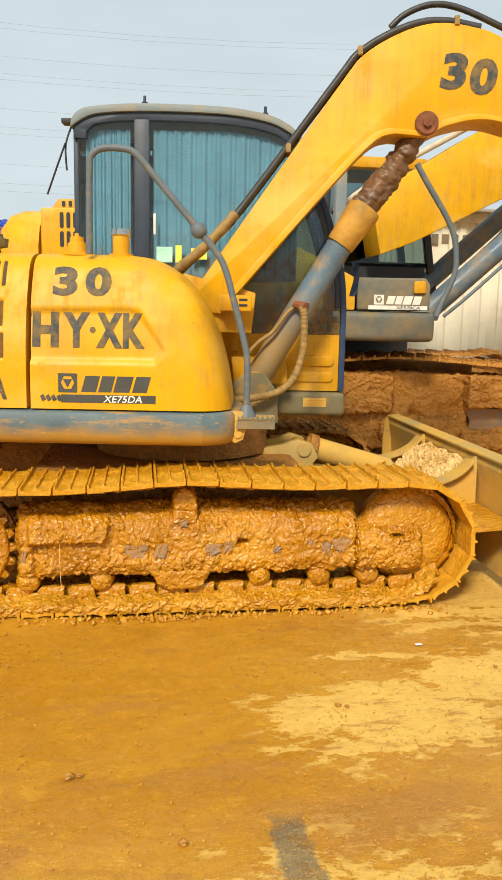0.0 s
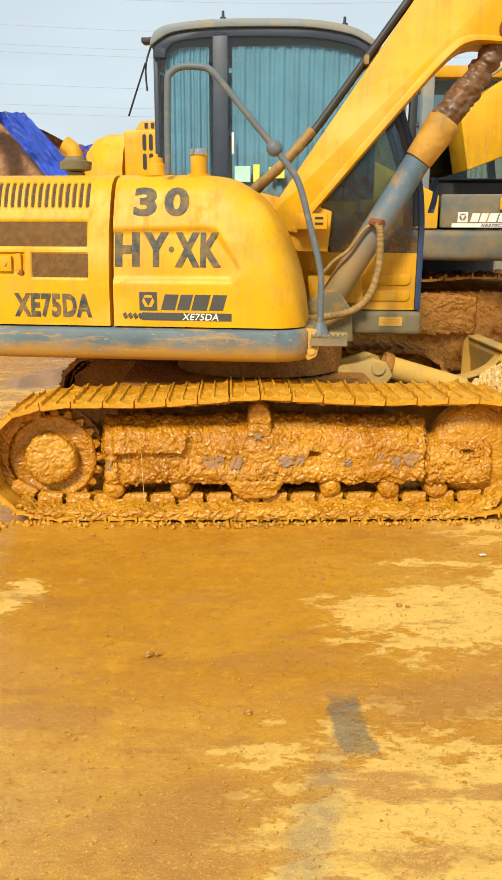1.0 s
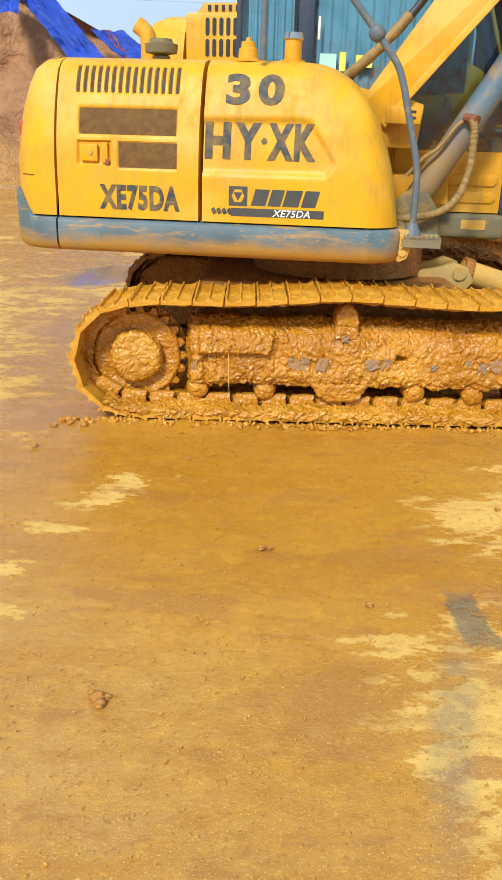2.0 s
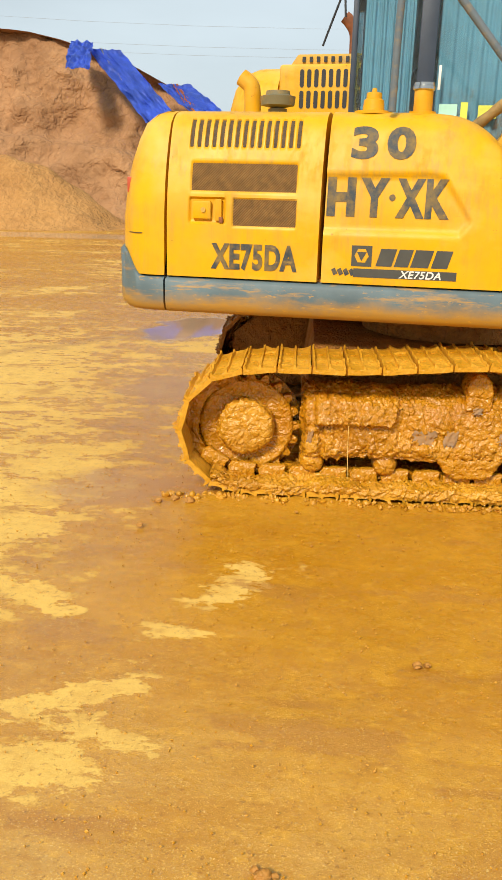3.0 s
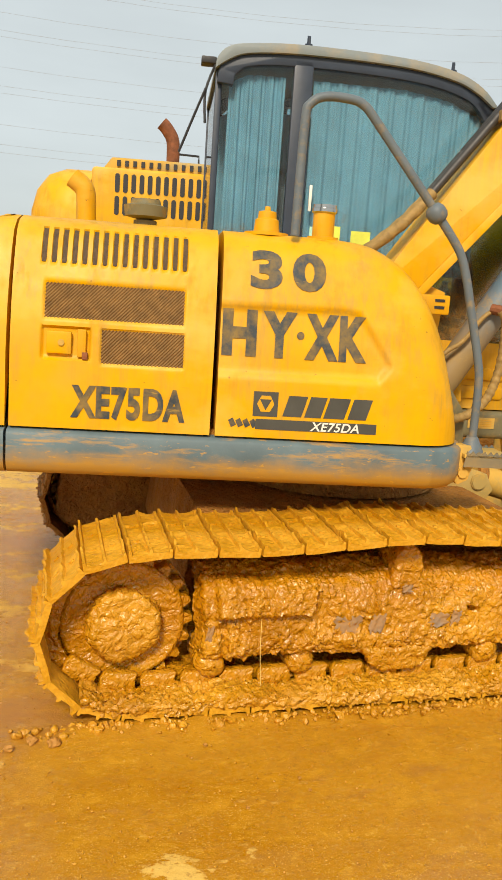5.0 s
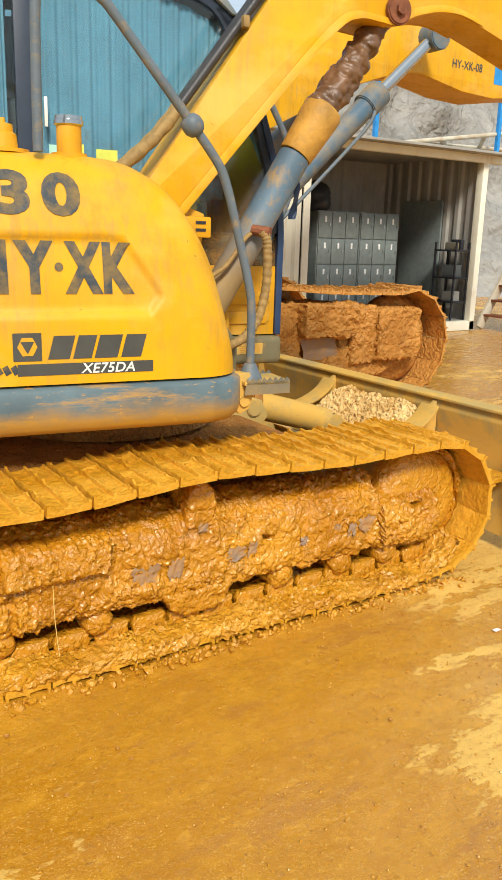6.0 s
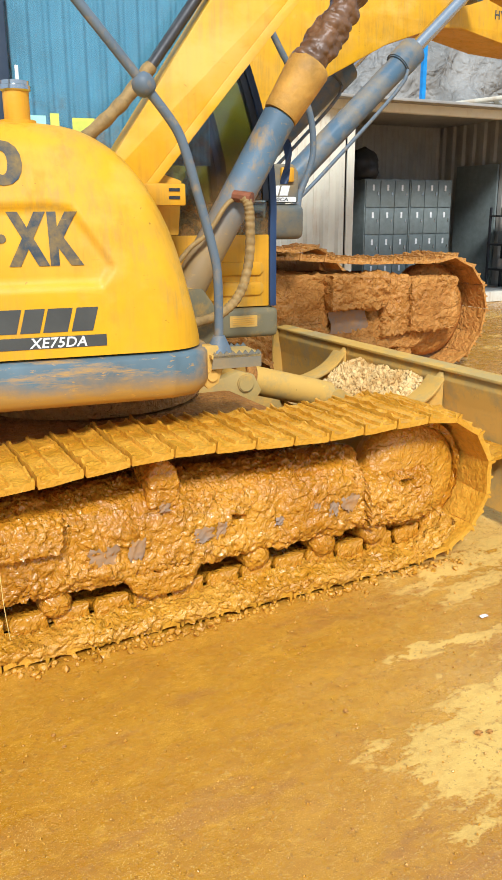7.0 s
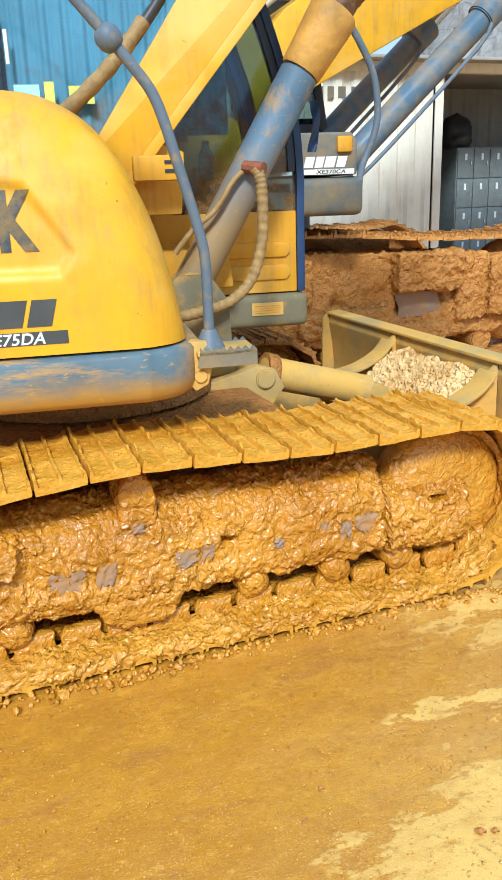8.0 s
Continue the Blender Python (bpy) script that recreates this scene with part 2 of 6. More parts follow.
CREAM = paint("cream_rail_paint", (0.55, 0.50, 0.38), (0.35, 0.2, 0.08), 0.4, 0.6, False)


def glass_material(name, tint, rough=0.03, dust=0.0):
    """Tinted pane; dust is the share of dried mud spray on its lower part."""
    m, n, l, b = nodes_of(name)
    tr, gl, mx, fr = n.new("ShaderNodeBsdfTransparent"), n.new("ShaderNodeBsdfGlossy"), n.new("ShaderNodeMixShader"), n.new("ShaderNodeFresnel")
    tr.inputs["Color"].default_value = (*tint, 1)
    gl.inputs["Roughness"].default_value = rough
    fr.inputs["IOR"].default_value = 1.5
    l.new(fr.outputs[0], mx.inputs[0])
    l.new(tr.outputs[0], mx.inputs[1])
    l.new(gl.outputs[0], mx.inputs[2])
    last = mx.outputs[0]
    if dust:
        co, sep, df, m2 = n.new("ShaderNodeTexCoord"), n.new("ShaderNodeSeparateXYZ"), n.new("ShaderNodeBsdfDiffuse"), n.new("ShaderNodeMixShader")
        l.new(co.outputs["Object"], sep.inputs[0])
        df.inputs["Color"].default_value = (0.27, 0.15, 0.05, 1)
        low = ramp(n, l, times(n, l, sep.outputs[2], times(n, l, tex_noise(n, l, 5, 8, 0.7), -0.7), "ADD"), 1.02, 1.45, dust, 0.04)
        l.new(times(n, l, low, ramp(n, l, tex_noise(n, l, 18, 9, 0.72), 0.40, 0.62, 0.25, 1.0)), m2.inputs[0])
        l.new(last, m2.inputs[1])
        l.new(df.outputs[0], m2.inputs[2])
        last = m2.outputs[0]
    l.new(last, n["Material Output"].inputs[0])
    return m


GLASS = glass_material("tinted_cab_glass", (0.70, 0.82, 0.84), 0.03, 0.85)
GLASS_FAR = glass_material("dark_tinted_glass", (0.40, 0.50, 0.50))


def ground_material():
    m, n, l, b = nodes_of("muddy_yard_surface")
    geo = n.new("ShaderNodeNewGeometry")
    ragged = n.new("ShaderNodeTexNoise")
    ragged.inputs["Scale"].default_value, ragged.inputs["Detail"].default_value, ragged.inputs["Roughness"].default_value = 2.2, 9, 0.68
    mp0 = n.new("ShaderNodeMapping")
    mp0.inputs["Scale"].default_value = (1.0, 1.9, 1)
    l.new(geo.outputs["Position"], mp0.inputs[0])
    l.new(mp0.outputs[0], ragged.inputs["Vector"])
    shift = n.new("ShaderNodeVectorMath")
    shift.operation = "MULTIPLY_ADD"
    l.new(ragged.outputs["Color"], shift.inputs[0])
    shift.inputs[1].default_value = (0.95, 0.75, 0)
    off = n.new("ShaderNodeVectorMath")
    off.operation = "SUBTRACT"
    l.new(geo.outputs["Position"], off.inputs[0])
    off.inputs[1].default_value = (0.475, 0.375, 0)
    l.new(off.outputs[0], shift.inputs[2])
    blot = tex_noise(n, l, 2.6, 10, 0.66, (0.7, 1.6, 1))
    blot2 = tex_noise(n, l, 0.6, 8, 0.62, (0.7, 1.6, 1))
    mid = tex_noise(n, l, 9, 9, 0.7, (0.8, 1.4, 1))
    fine = tex_noise(n, l, 55, 7, 0.7)
    grit = tex_noise(n, l, 210, 3, 0.6)

    def lobe(cx, cy, rx, ry, ang=0.0, edge=0.25, src=shift.outputs[0]):
        """1 inside an ellipse on the ground with a ragged rim."""
        co = n.new("ShaderNodeVectorMath")
        co.operation = "SUBTRACT"
        l.new(src, co.inputs[0])
        co.inputs[1].default_value = (cx, cy, 0)
        mp = n.new("ShaderNodeMapping")
        mp.vector_type = "TEXTURE"
        mp.inputs["Rotation"].default_value = (0, 0, radians(ang))
        mp.inputs["Scale"].default_value = (rx, ry, 1)
        l.new(co.outputs[0], mp.inputs[0])
        ln = n.new("ShaderNodeVectorMath")
        ln.operation = "LENGTH"
        l.new(mp.outputs[0], ln.inputs[0])
        return ramp(n, l, ln.outputs["Value"], 1 - edge / 2, 1 + edge / 2, 1, 0)

    def both(a, c):
        return times(n, l, a, c, "MULTIPLY")

    def either(a, c):
        return times(n, l, a, c, "MAXIMUM")

    def broken(mask, lo=0.5, hi=0.58):
        """Gives a soft mask the feathered, speckled rim of drying mud."""
        v = times(n, l, mask, times(n, l, times(n, l, blot, -0.5, "ADD"), 1.7), "ADD")
        v = times(n, l, v, times(n, l, times(n, l, mid, -0.5, "ADD"), 2.3), "ADD")
        return ramp(n, l, v, lo, hi)

    wet = either(lobe(0.0, 2.75, 0.75, 1.2, 25, 0.9), lobe(-0.9, 1.5, 1.3, 0.85, 0, 0.9))
    field = times(n, l, ramp(n, l, blot2, 0.38, 0.66, 0.0, 0.62), both(wet, 0.9), "SUBTRACT")
    far = either(lobe(-3.2, 5.6, 1.9, 2.6, 0, 1.2), lobe(-1.75, 3.6, 0.5, 1.4, 0, 1.2))
    crust = either(lobe(0.99, 2.64, 0.46, 0.27, 12, 1.2), lobe(-0.68, 2.88, 0.17, 0.085, 45, 1.3))
    crust = either(crust, either(lobe(0.76, 1.53, 0.50, 0.50, 0, 1.1), lobe(-0.90, 2.53, 0.15, 0.065, 20, 1.3)))
    crust = either(crust, either(lobe(2.2, 3.9, 0.9, 0.7, 0, 1.2), lobe(-1.33, 2.68, 0.11, 0.13, 0, 1.3)))
    crust = either(crust, either(lobe(-1.11, 2.14, 0.19, 0.085, 15, 1.3), lobe(-1.25, 1.88, 0.28, 0.14, 10, 1.3)))
    crust = either(crust, either(lobe(1.55, 2.95, 0.40, 0.26, 0, 1.3), lobe(1.02, 3.16, 0.16, 0.05, 10, 1.3)))
    dry = broken(either(field, either(both(far, 0.72), crust)), 0.46, 0.60)
    c = mix(n, l, ramp(n, l, blot2, 0.38, 0.62), (0.40, 0.160, 0.003), (0.50, 0.235, 0.016))
    ashy = both(either(lobe(-1.2, 1.2, 1.3, 0.9, 0, 1.0), lobe(1.3, 3.2, 0.6, 0.9, 0, 1.0)), ramp(n, l, blot, 0.40, 0.60, 0.2, 0.75))
    c = mix(n, l, ashy, c, (0.50, 0.275, 0.06))
    c = mix(n, l, ramp(n, l, mid, 0.52, 0.68, 0, 0.6), c, (0.36, 0.14, 0.006))
    c = mix(n, l, ramp(n, l, mid, 0.46, 0.34, 0, 0.5), c, (0.62, 0.30, 0.02))
    c = mix(n, l, both(dry, ramp(n, l, mid, 0.62, 0.5, 0.65, 1.0)), c, (0.68, 0.415, 0.082))
    mid2 = tex_noise(n, l, 24, 8, 0.72, (0.8, 1.2, 1))
    c = mix(n, l, ramp(n, l, mid2, 0.54, 0.66, 0, 0.5), c, (0.38, 0.155, 0.01))
    c = mix(n, l, ramp(n, l, mid2, 0.44, 0.34, 0, 0.45), c, (0.68, 0.36, 0.04))
    brown = both(ramp(n, l, tex_noise(n, l, 1.5, 9, 0.68, (0.8, 2.2, 1)), 0.56, 0.60), 0.75)
    c = mix(n, l, brown, c, (0.37, 0.155, 0.02))
    holes = either(either(lobe(0.54, 1.48, 0.11, 0.05, 10, 0.8), lobe(0.44, 1.30, 0.12, 0.045, 20, 0.8)), either(lobe(0.08, 1.58, 0.16, 0.20, 0, 0.9), lobe(0.80, 2.14, 0.34, 0.09, 5, 0.9)))
    c = mix(n, l, both(holes, 0.8), c, (0.37, 0.155, 0.02))
    flat_pos = geo.outputs["Position"]
    sq = n.new("ShaderNodeVectorMath")
    sq.operation = "SUBTRACT"
    near_shift = n.new("ShaderNodeVectorMath")
    near_shift.operation = "MULTIPLY_ADD"
    l.new(ragged.outputs["Color"], near_shift.inputs[0])
    near_shift.inputs[1].default_value = (0.16, 0.16, 0)
    l.new(flat_pos, near_shift.inputs[2])
    l.new(near_shift.outputs[0], sq.inputs[0])
    sq.inputs[1].default_value = (0.58, 2.07, 0)
    sq_s = n.new("ShaderNodeVectorMath")
    sq_s.operation = "DIVIDE"
    l.new(sq.outputs[0], sq_s.inputs[0])
    sq_s.inputs[1].default_value = (0.052, 0.14, 1)
    sq_a = n.new("ShaderNodeVectorMath")
    sq_a.operation = "ABSOLUTE"
    l.new(sq_s.outputs[0], sq_a.inputs[0])
    sq_x = n.new("ShaderNodeSeparateXYZ")
    l.new(sq_a.outputs[0], sq_x.inputs[0])
    patch = ramp(n, l, either(sq_x.outputs[0], sq_x.outputs[1]), 0.85, 1.12, 1, 0)
    tar = both(patch, ramp(n, l, mid, 0.30, 0.55, 0.35, 1.0))
    c = mix(n, l, both(tar, 0.8), c, (0.10, 0.085, 0.055))
    tar2 = both(lobe(0.33, 1.50, 0.055, 0.40, -16, 0.8, flat_pos), ramp(n, l, mid, 0.35, 0.6, 0.2, 0.8))
    c = mix(n, l, both(tar2, 0.7), c, (0.22, 0.17, 0.10))
    rut = both(lobe(-2.6, 6.9, 0.09, 2.3, -42, 0.9), 0.55)
    c = mix(n, l, rut, c, (0.33, 0.15, 0.03))
    c = mix(n, l, ramp(n, l, grit, 0.58, 0.64, 0, 0.5), c, (0.80, 0.50, 0.12))
    c = mix(n, l, ramp(n, l, tex_noise(n, l, 110, 2, 0.5), 0.68, 0.73, 0, 0.55), c, (0.80, 0.56, 0.20))
    c = mix(n, l, ramp(n, l, tex_noise(n, l, 75, 3, 0.6), 0.66, 0.70, 0, 0.6), c, (0.20, 0.085, 0.015))
    c = mix(n, l, ramp(n, l, fine, 0.57, 0.66, 0, 0.65), c, (0.27, 0.105, 0.01))
    pud = either(lobe(-1.55, 8.0, 0.42, 0.75, -20, 0.15), lobe(-7, 20.5, 4.5, 0.9, 0, 0.3))
    damp = either(lobe(-1.4, 5.65, 0.35, 0.30, 0, 0.3), lobe(-1.35, 3.75, 0.35, 0.2, 0, 0.6))
    c = mix(n, l, both(damp, 0.7), c, (0.38, 0.17, 0.04))
    c = mix(n, l, both(pud, 0.75), c, (0.38, 0.28, 0.20))
    l.new(c, b.inputs["Base Color"])
    r = mix(n, l, dry, (0.20, 0.20, 0.20), (0.75, 0.75, 0.75))
    r = mix(n, l, ramp(n, l, mid, 0.45, 0.65, 0, 0.6), r, (0.55, 0.55, 0.55))
    r = mix(n, l, damp, r, (0.25, 0.25, 0.25))
    r = mix(n, l, pud, r, (0.05, 0.05, 0.05))
    l.new(r, b.inputs["Roughness"])
    h = times(n, l, both(fine, 0.6), both(grit, 0.3), "ADD")
    h = times(n, l, h, both(mid, 1.2), "ADD")
    h = times(n, l, h, both(dry, 0.12), "ADD")
    h = both(h, times(n, l, 1.0, pud, "SUBTRACT"))
    b.inputs["Specular IOR Level"].default_value = 0.7
    bump(n, l, b, h, 0.4, 0.007)
    return m


GROUND = ground_material()


# ---- mesh helpers ----
SLEW = -8.0
MU = pose(0.33, 4.79, 0, 0, 0, SLEW)          # frame of the turned upper works: u ahead, v to its left, z up
MW = Matrix.Identity(4)


def thing(name, x, y, z, label, category, group="", kind=""):
    ob = new(name)
    ob.location = (x, y, z)
    return tagged(ob, label, category, group, kind)


def base_of(ob):
    while ob.parent:
        ob = ob.parent
    return ob.location.copy()


def mesh_from(name, bm, material, smooth=35):
    bmesh.ops.recalc_face_normals(bm, faces=bm.faces)
    me = bpy.data.meshes.new(name)
    bm.to_mesh(me)
    bm.free()
    me.materials.append(material)
    if smooth:
        me.shade_smooth()
        me.set_sharp_from_angle(angle=radians(smooth))
    return me


def part(name, bm, material, parent, label="", to=None, smooth=35):
    """One mesh under a thing or part; bm is in world metres, or in the frame given as to."""
    if to is not None:
        bm.transform(to)
    bm.transform(Matrix.Translation(-base_of(parent)))
    ob = new(name, mesh_from(name, bm, material, smooth))
    ob.parent = parent
    return tagged(ob, label)


def solo(name, bm, material, label, category, group="", kind="", smooth=35):
    """A thing that is one mesh, its origin at its base."""
    xs = np.array([v.co for v in bm.verts])
    base = Vector(((xs[:, 0].min() + xs[:, 0].max()) / 2, (xs[:, 1].min() + xs[:, 1].max()) / 2, xs[:, 2].min()))
    bm.transform(Matrix.Translation(-base))
    ob = new(name, mesh_from(name, bm, material, smooth))
    ob.location = base
    return tagged(ob, label, category, group, kind)


def prism(pts, a, b, bevel=0.0, seg=2, bm=None):
    """A plate of outline pts (u, z), from v = a to v = b."""
    own = bmesh.new()
    lo = [own.verts.new((p[0], a, p[1])) for p in pts]
    hi = [own.verts.new((p[0], b, p[1])) for p in pts]
    own.faces.new(lo)
    own.faces.new(hi[::-1])
    k = len(pts)
    for i in range(k):
        own.faces.new((lo[i], lo[(i + 1) % k], hi[(i + 1) % k], hi[i]))
    bmesh.ops.recalc_face_normals(own, faces=own.faces)
    if bevel:
        bmesh.ops.bevel(own, geom=own.edges[:], offset=bevel, segments=seg, affect="EDGES", profile=0.6)
    return joined(bm, own)


def joined(bm, own):
    if bm is None:
        return own
    me = bpy.data.meshes.new("tmp")
    own.to_mesh(me)
    own.free()
    bm.from_mesh(me)
    bpy.data.meshes.remove(me)
    return bm


def box(x0, x1, y0, y1, z0, z1, bevel=0.0, seg=2, bm=None):
    return prism([(x0, z0), (x1, z0), (x1, z1), (x0, z1)], y0, y1, bevel, seg, bm)


def smooth_line(pts, k=6):
    """Points along a smooth curve through pts."""
    P = [Vector(p) for p in pts]
    out = []
    for i in range(len(P) - 1):
        a, b, c, d = P[max(i - 1, 0)], P[i], P[i + 1], P[min(i + 2, len(P) - 1)]
        for s in range(k):
            t = s / k
            out.append(0.5 * ((2 * b) + (c - a) * t + (2 * a - 5 * b + 4 * c - d) * t * t + (3 * b - a - 3 * c + d) * t ** 3))
    out.append(P[-1])
    return out


def tube(pts, r, sides=10, bm=None, curve=0, radius=None):
    """A round bar along pts; radius(s) may change it along the way."""
    own = bmesh.new()
    P = smooth_line(pts, curve) if curve else [Vector(p) for p in pts]
    ref = Vector((0.13, 0.97, 0.21))
    rings = []
    for i, p in enumerate(P):
        d = (P[min(i + 1, len(P) - 1)] - P[max(i - 1, 0)]).normalized()
        if abs(d.dot(ref)) > 0.95:
            ref = Vector((0.9, 0.1, 0.3))
        a = d.cross(ref).normalized()
        c = d.cross(a)
        rr = radius(i / (len(P) - 1)) if radius else r
        rings.append([own.verts.new(p + rr * (math.cos(q) * a + math.sin(q) * c)) for q in [2 * math.pi * j / sides for j in range(sides)]])
    for A, B in zip(rings, rings[1:]):
        for j in range(sides):
            own.faces.new((A[j], A[(j + 1) % sides], B[(j + 1) % sides], B[j]))
    own.faces.new(rings[0])
    own.faces.new(rings[-1][::-1])
    return joined(bm, own)


def rod(p0, p1, r, sides=24, bm=None, r1=None, bevel=0.0):
    own = bmesh.new()
    p0, p1 = Vector(p0), Vector(p1)
    bmesh.ops.create_cone(own, cap_ends=True, segments=sides, radius1=r, radius2=r if r1 is None else r1, depth=(p1 - p0).length)
    if bevel:
        rim = [e for e in own.edges if abs(e.verts[0].co.z - e.verts[1].co.z) < 1e-6]
        bmesh.ops.bevel(own, geom=rim, offset=bevel, segments=2, affect="EDGES")
    own.transform(Matrix.Translation((p0 + p1) / 2) @ (p1 - p0).to_track_quat("Z", "Y").to_matrix().to_4x4())
    return joined(bm, own)


def turned(profile, centre, axis, sides=32, bm=None):
    """A body of revolution; profile is (along, radius) from one end to the other."""
    own = bmesh.new()
    q = Vector(axis).to_track_quat("Z", "Y").to_matrix().to_4x4()
    rings = [[own.verts.new((r * math.cos(2 * math.pi * j / sides), r * math.sin(2 * math.pi * j / sides), h)) for j in range(sides)] for h, r in profile]
    for A, B in zip(rings, rings[1:]):
        for j in range(sides):
            own.faces.new((A[j], A[(j + 1) % sides], B[(j + 1) % sides], B[j]))
    own.faces.new(rings[0])
    own.faces.new(rings[-1][::-1])
    own.transform(Matrix.Translation(centre) @ q)
    return joined(bm, own)


def sheet(fn, nu, nv, bm=None):
    own = bmesh.new()
    V = [[own.verts.new(fn(i / nu, j / nv)) for j in range(nv + 1)] for i in range(nu + 1)]
    for i in range(nu):
        for j in range(nv):
            own.faces.new((V[i][j], V[i + 1][j], V[i + 1][j + 1], V[i][j + 1]))
    return joined(bm, own)


def refine(bm, size):
    """Cuts long edges until none is much longer than size."""
    bmesh.ops.triangulate(bm, faces=[f for f in bm.faces if len(f.verts) > 4])
    for _ in range(12):
        long = [e for e in bm.edges if e.calc_length() > size * 1.5]
        if not long:
            break
        bmesh.ops.subdivide_edges(bm, edges=long, cuts=1)
        bmesh.ops.triangulate(bm, faces=[f for f in bm.faces if len(f.verts) > 4])
    bmesh.ops.triangulate(bm, faces=bm.faces)
    return bm


def lumps(bm, amp, scale, seed=0.0, sharp=0.0):
    """Pushes the surface in and out like thrown clay: swells, rounded clods and small crumbs."""
    bm.normal_update()
    off = Vector((seed * 7.3, seed * 3.1, seed * 5.7))
    moves = []
    for v in bm.verts:
        p = v.co * scale + off
        h = noise.noise(p) * 0.8 + noise.noise(p * 2.3) * 0.5 + noise.noise(p * 5.1) * 0.35 + noise.noise(p * 9.7) * 0.2
        if sharp:
            q = p * 2.7 + noise.noise_vector(p * 1.7) * 0.6
            near = noise.voronoi(q)[0]
            h += sharp * (1.6 * min(0.6, near[1] - near[0]) - 0.45)
            h += sharp * 0.5 * (0.5 - abs(noise.noise(p * 4.3)))
        moves.append(v.normal * (h * amp))
    for v, d in zip(bm.verts, moves):
        v.co += d
    return bm


def clods(bm, amp, size, seed=0.0, slick=0.45):
    """Thrown clay: rounded lumps of two sizes with creases between, and slick places where it slid."""
    bm.normal_update()
    off = Vector((seed * 7.3, seed * 3.1, seed * 5.7))
    moves = []
    for v in bm.verts:
        p = v.co / size + off
        w = p + noise.noise_vector(p * 0.8) * 0.7
        a = noise.voronoi(w)[0]
        b = noise.voronoi(w * 2.3 + Vector((4, 1, 2)))[0]
        rough = slick + (1 - slick) * max(0.0, min(1.0, 0.55 + 1.6 * noise.noise(p * 0.22)))
        h = 0.45 * noise.noise(p * 0.3) + rough * (0.75 * (0.45 - a[0]) + 0.50 * (0.45 - b[0]) + 0.15 * noise.noise(p * 4.5))
        moves.append(v.normal * (h * amp))
    for v, d in zip(bm.verts, moves):
        v.co += d
    return bm


def lettering(text, x, z, height, width=None, bold=0.0, slant=0.0):
    """A flat bmesh of the built-in font in the (x, z) plane, its lower left corner at (x, z)."""
    cu = bpy.data.curves.new("letters", "FONT")
    cu.body, cu.size, cu.offset, cu.shear, cu.resolution_u = text, 1.0, bold, slant, 4
    cu.space_character = 1 + 2.2 * bold
    ob = new("letters", cu)
    me = bpy.data.meshes.new_from_object(ob.evaluated_get(bpy.context.evaluated_depsgraph_get()))
    bpy.data.objects.remove(ob)
    bpy.data.curves.remove(cu)
    bm = bmesh.new()
    bm.from_mesh(me)
    bpy.data.meshes.remove(me)
    xs, ys = [v.co.x for v in bm.verts], [v.co.y for v in bm.verts]
    sz = height / (max(ys) - min(ys))
    sx = sz if width is None else width / (max(xs) - min(xs))
    x0, y0 = min(xs), min(ys)
    for v in bm.verts:
        v.co = Vector((x + (v.co.x - x0) * sx, 0, z + (v.co.y - y0) * sz))
    return bm


def on_surface(bm, fn, lift=0.003, size=0.03):
    """Lays a flat (x, z) mesh on the surface v = fn(x, z)."""
    bmesh.ops.triangulate(bm, faces=bm.faces)
    for _ in range(4):
        long = [e for e in bm.edges if e.calc_length() > size * 1.5]
        if not long:
            break
        bmesh.ops.subdivide_edges(bm, edges=long, cuts=1)
        bmesh.ops.triangulate(bm, faces=bm.faces)
    for v in bm.verts:
        v.co.y = fn(v.co.x, v.co.z) - lift
    return bm


def poly(pts, bm=None):
    own = bmesh.new()
    own.faces.new([own.verts.new((p[0], 0, p[1])) for p in pts])
    return joined(bm, own)


# ---- the yard ----
def ground_sheet():
    def steps(lo, hi, d, far, k):
        mid = np.arange(lo, hi + d / 2, d)
        out = np.geomspace(d * 2, far, k)
        return np.concatenate([(lo - out)[::-1], mid, hi + out])

    xs, ys = steps(-3.2, 2.6, 0.04, 1800, 34), steps(0.9, 5.2, 0.04, 1800, 34)
    verts = []
    for y in ys:
        for x in xs:
            h = 0.0
            if -6 < x < 6 and -2 < y < 9:
                p = Vector((x, y, 0))
                h = 0.010 * noise.noise(p * 1.7) + 0.005 * noise.noise(p * 6) + 0.003 * noise.noise(p * 15)
                ridge = math.exp(-((y - 3.66) / 0.05) ** 2) if -0.95 < x < 1.5 else 0
                h += 0.022 * ridge * max(0, 0.35 + noise.noise(p * 9) + 0.6 * noise.noise(p * 23))
            verts.append((x, y, h - 0.006))
    nx = len(xs)
    faces = [(j * nx + i, j * nx + i + 1, (j + 1) * nx + i + 1, (j + 1) * nx + i) for j in range(len(ys) - 1) for i in range(nx - 1)]
    me = bpy.data.meshes.new("ground")
    me.from_pydata(verts, [], faces)
    me.materials.append(GROUND)
    me.shade_smooth()
    return tagged(new("ground", me), "ochre wet mud yard with pale dry crusts and puddles", "ground", "", "structure")


ground_sheet()


# ---- small excavator: upper works ----
digger = thing("excavator", 0.33, 4.79, 0, "yellow tracked excavator caked in wet ochre mud", "excavator", "excavators in the yard")

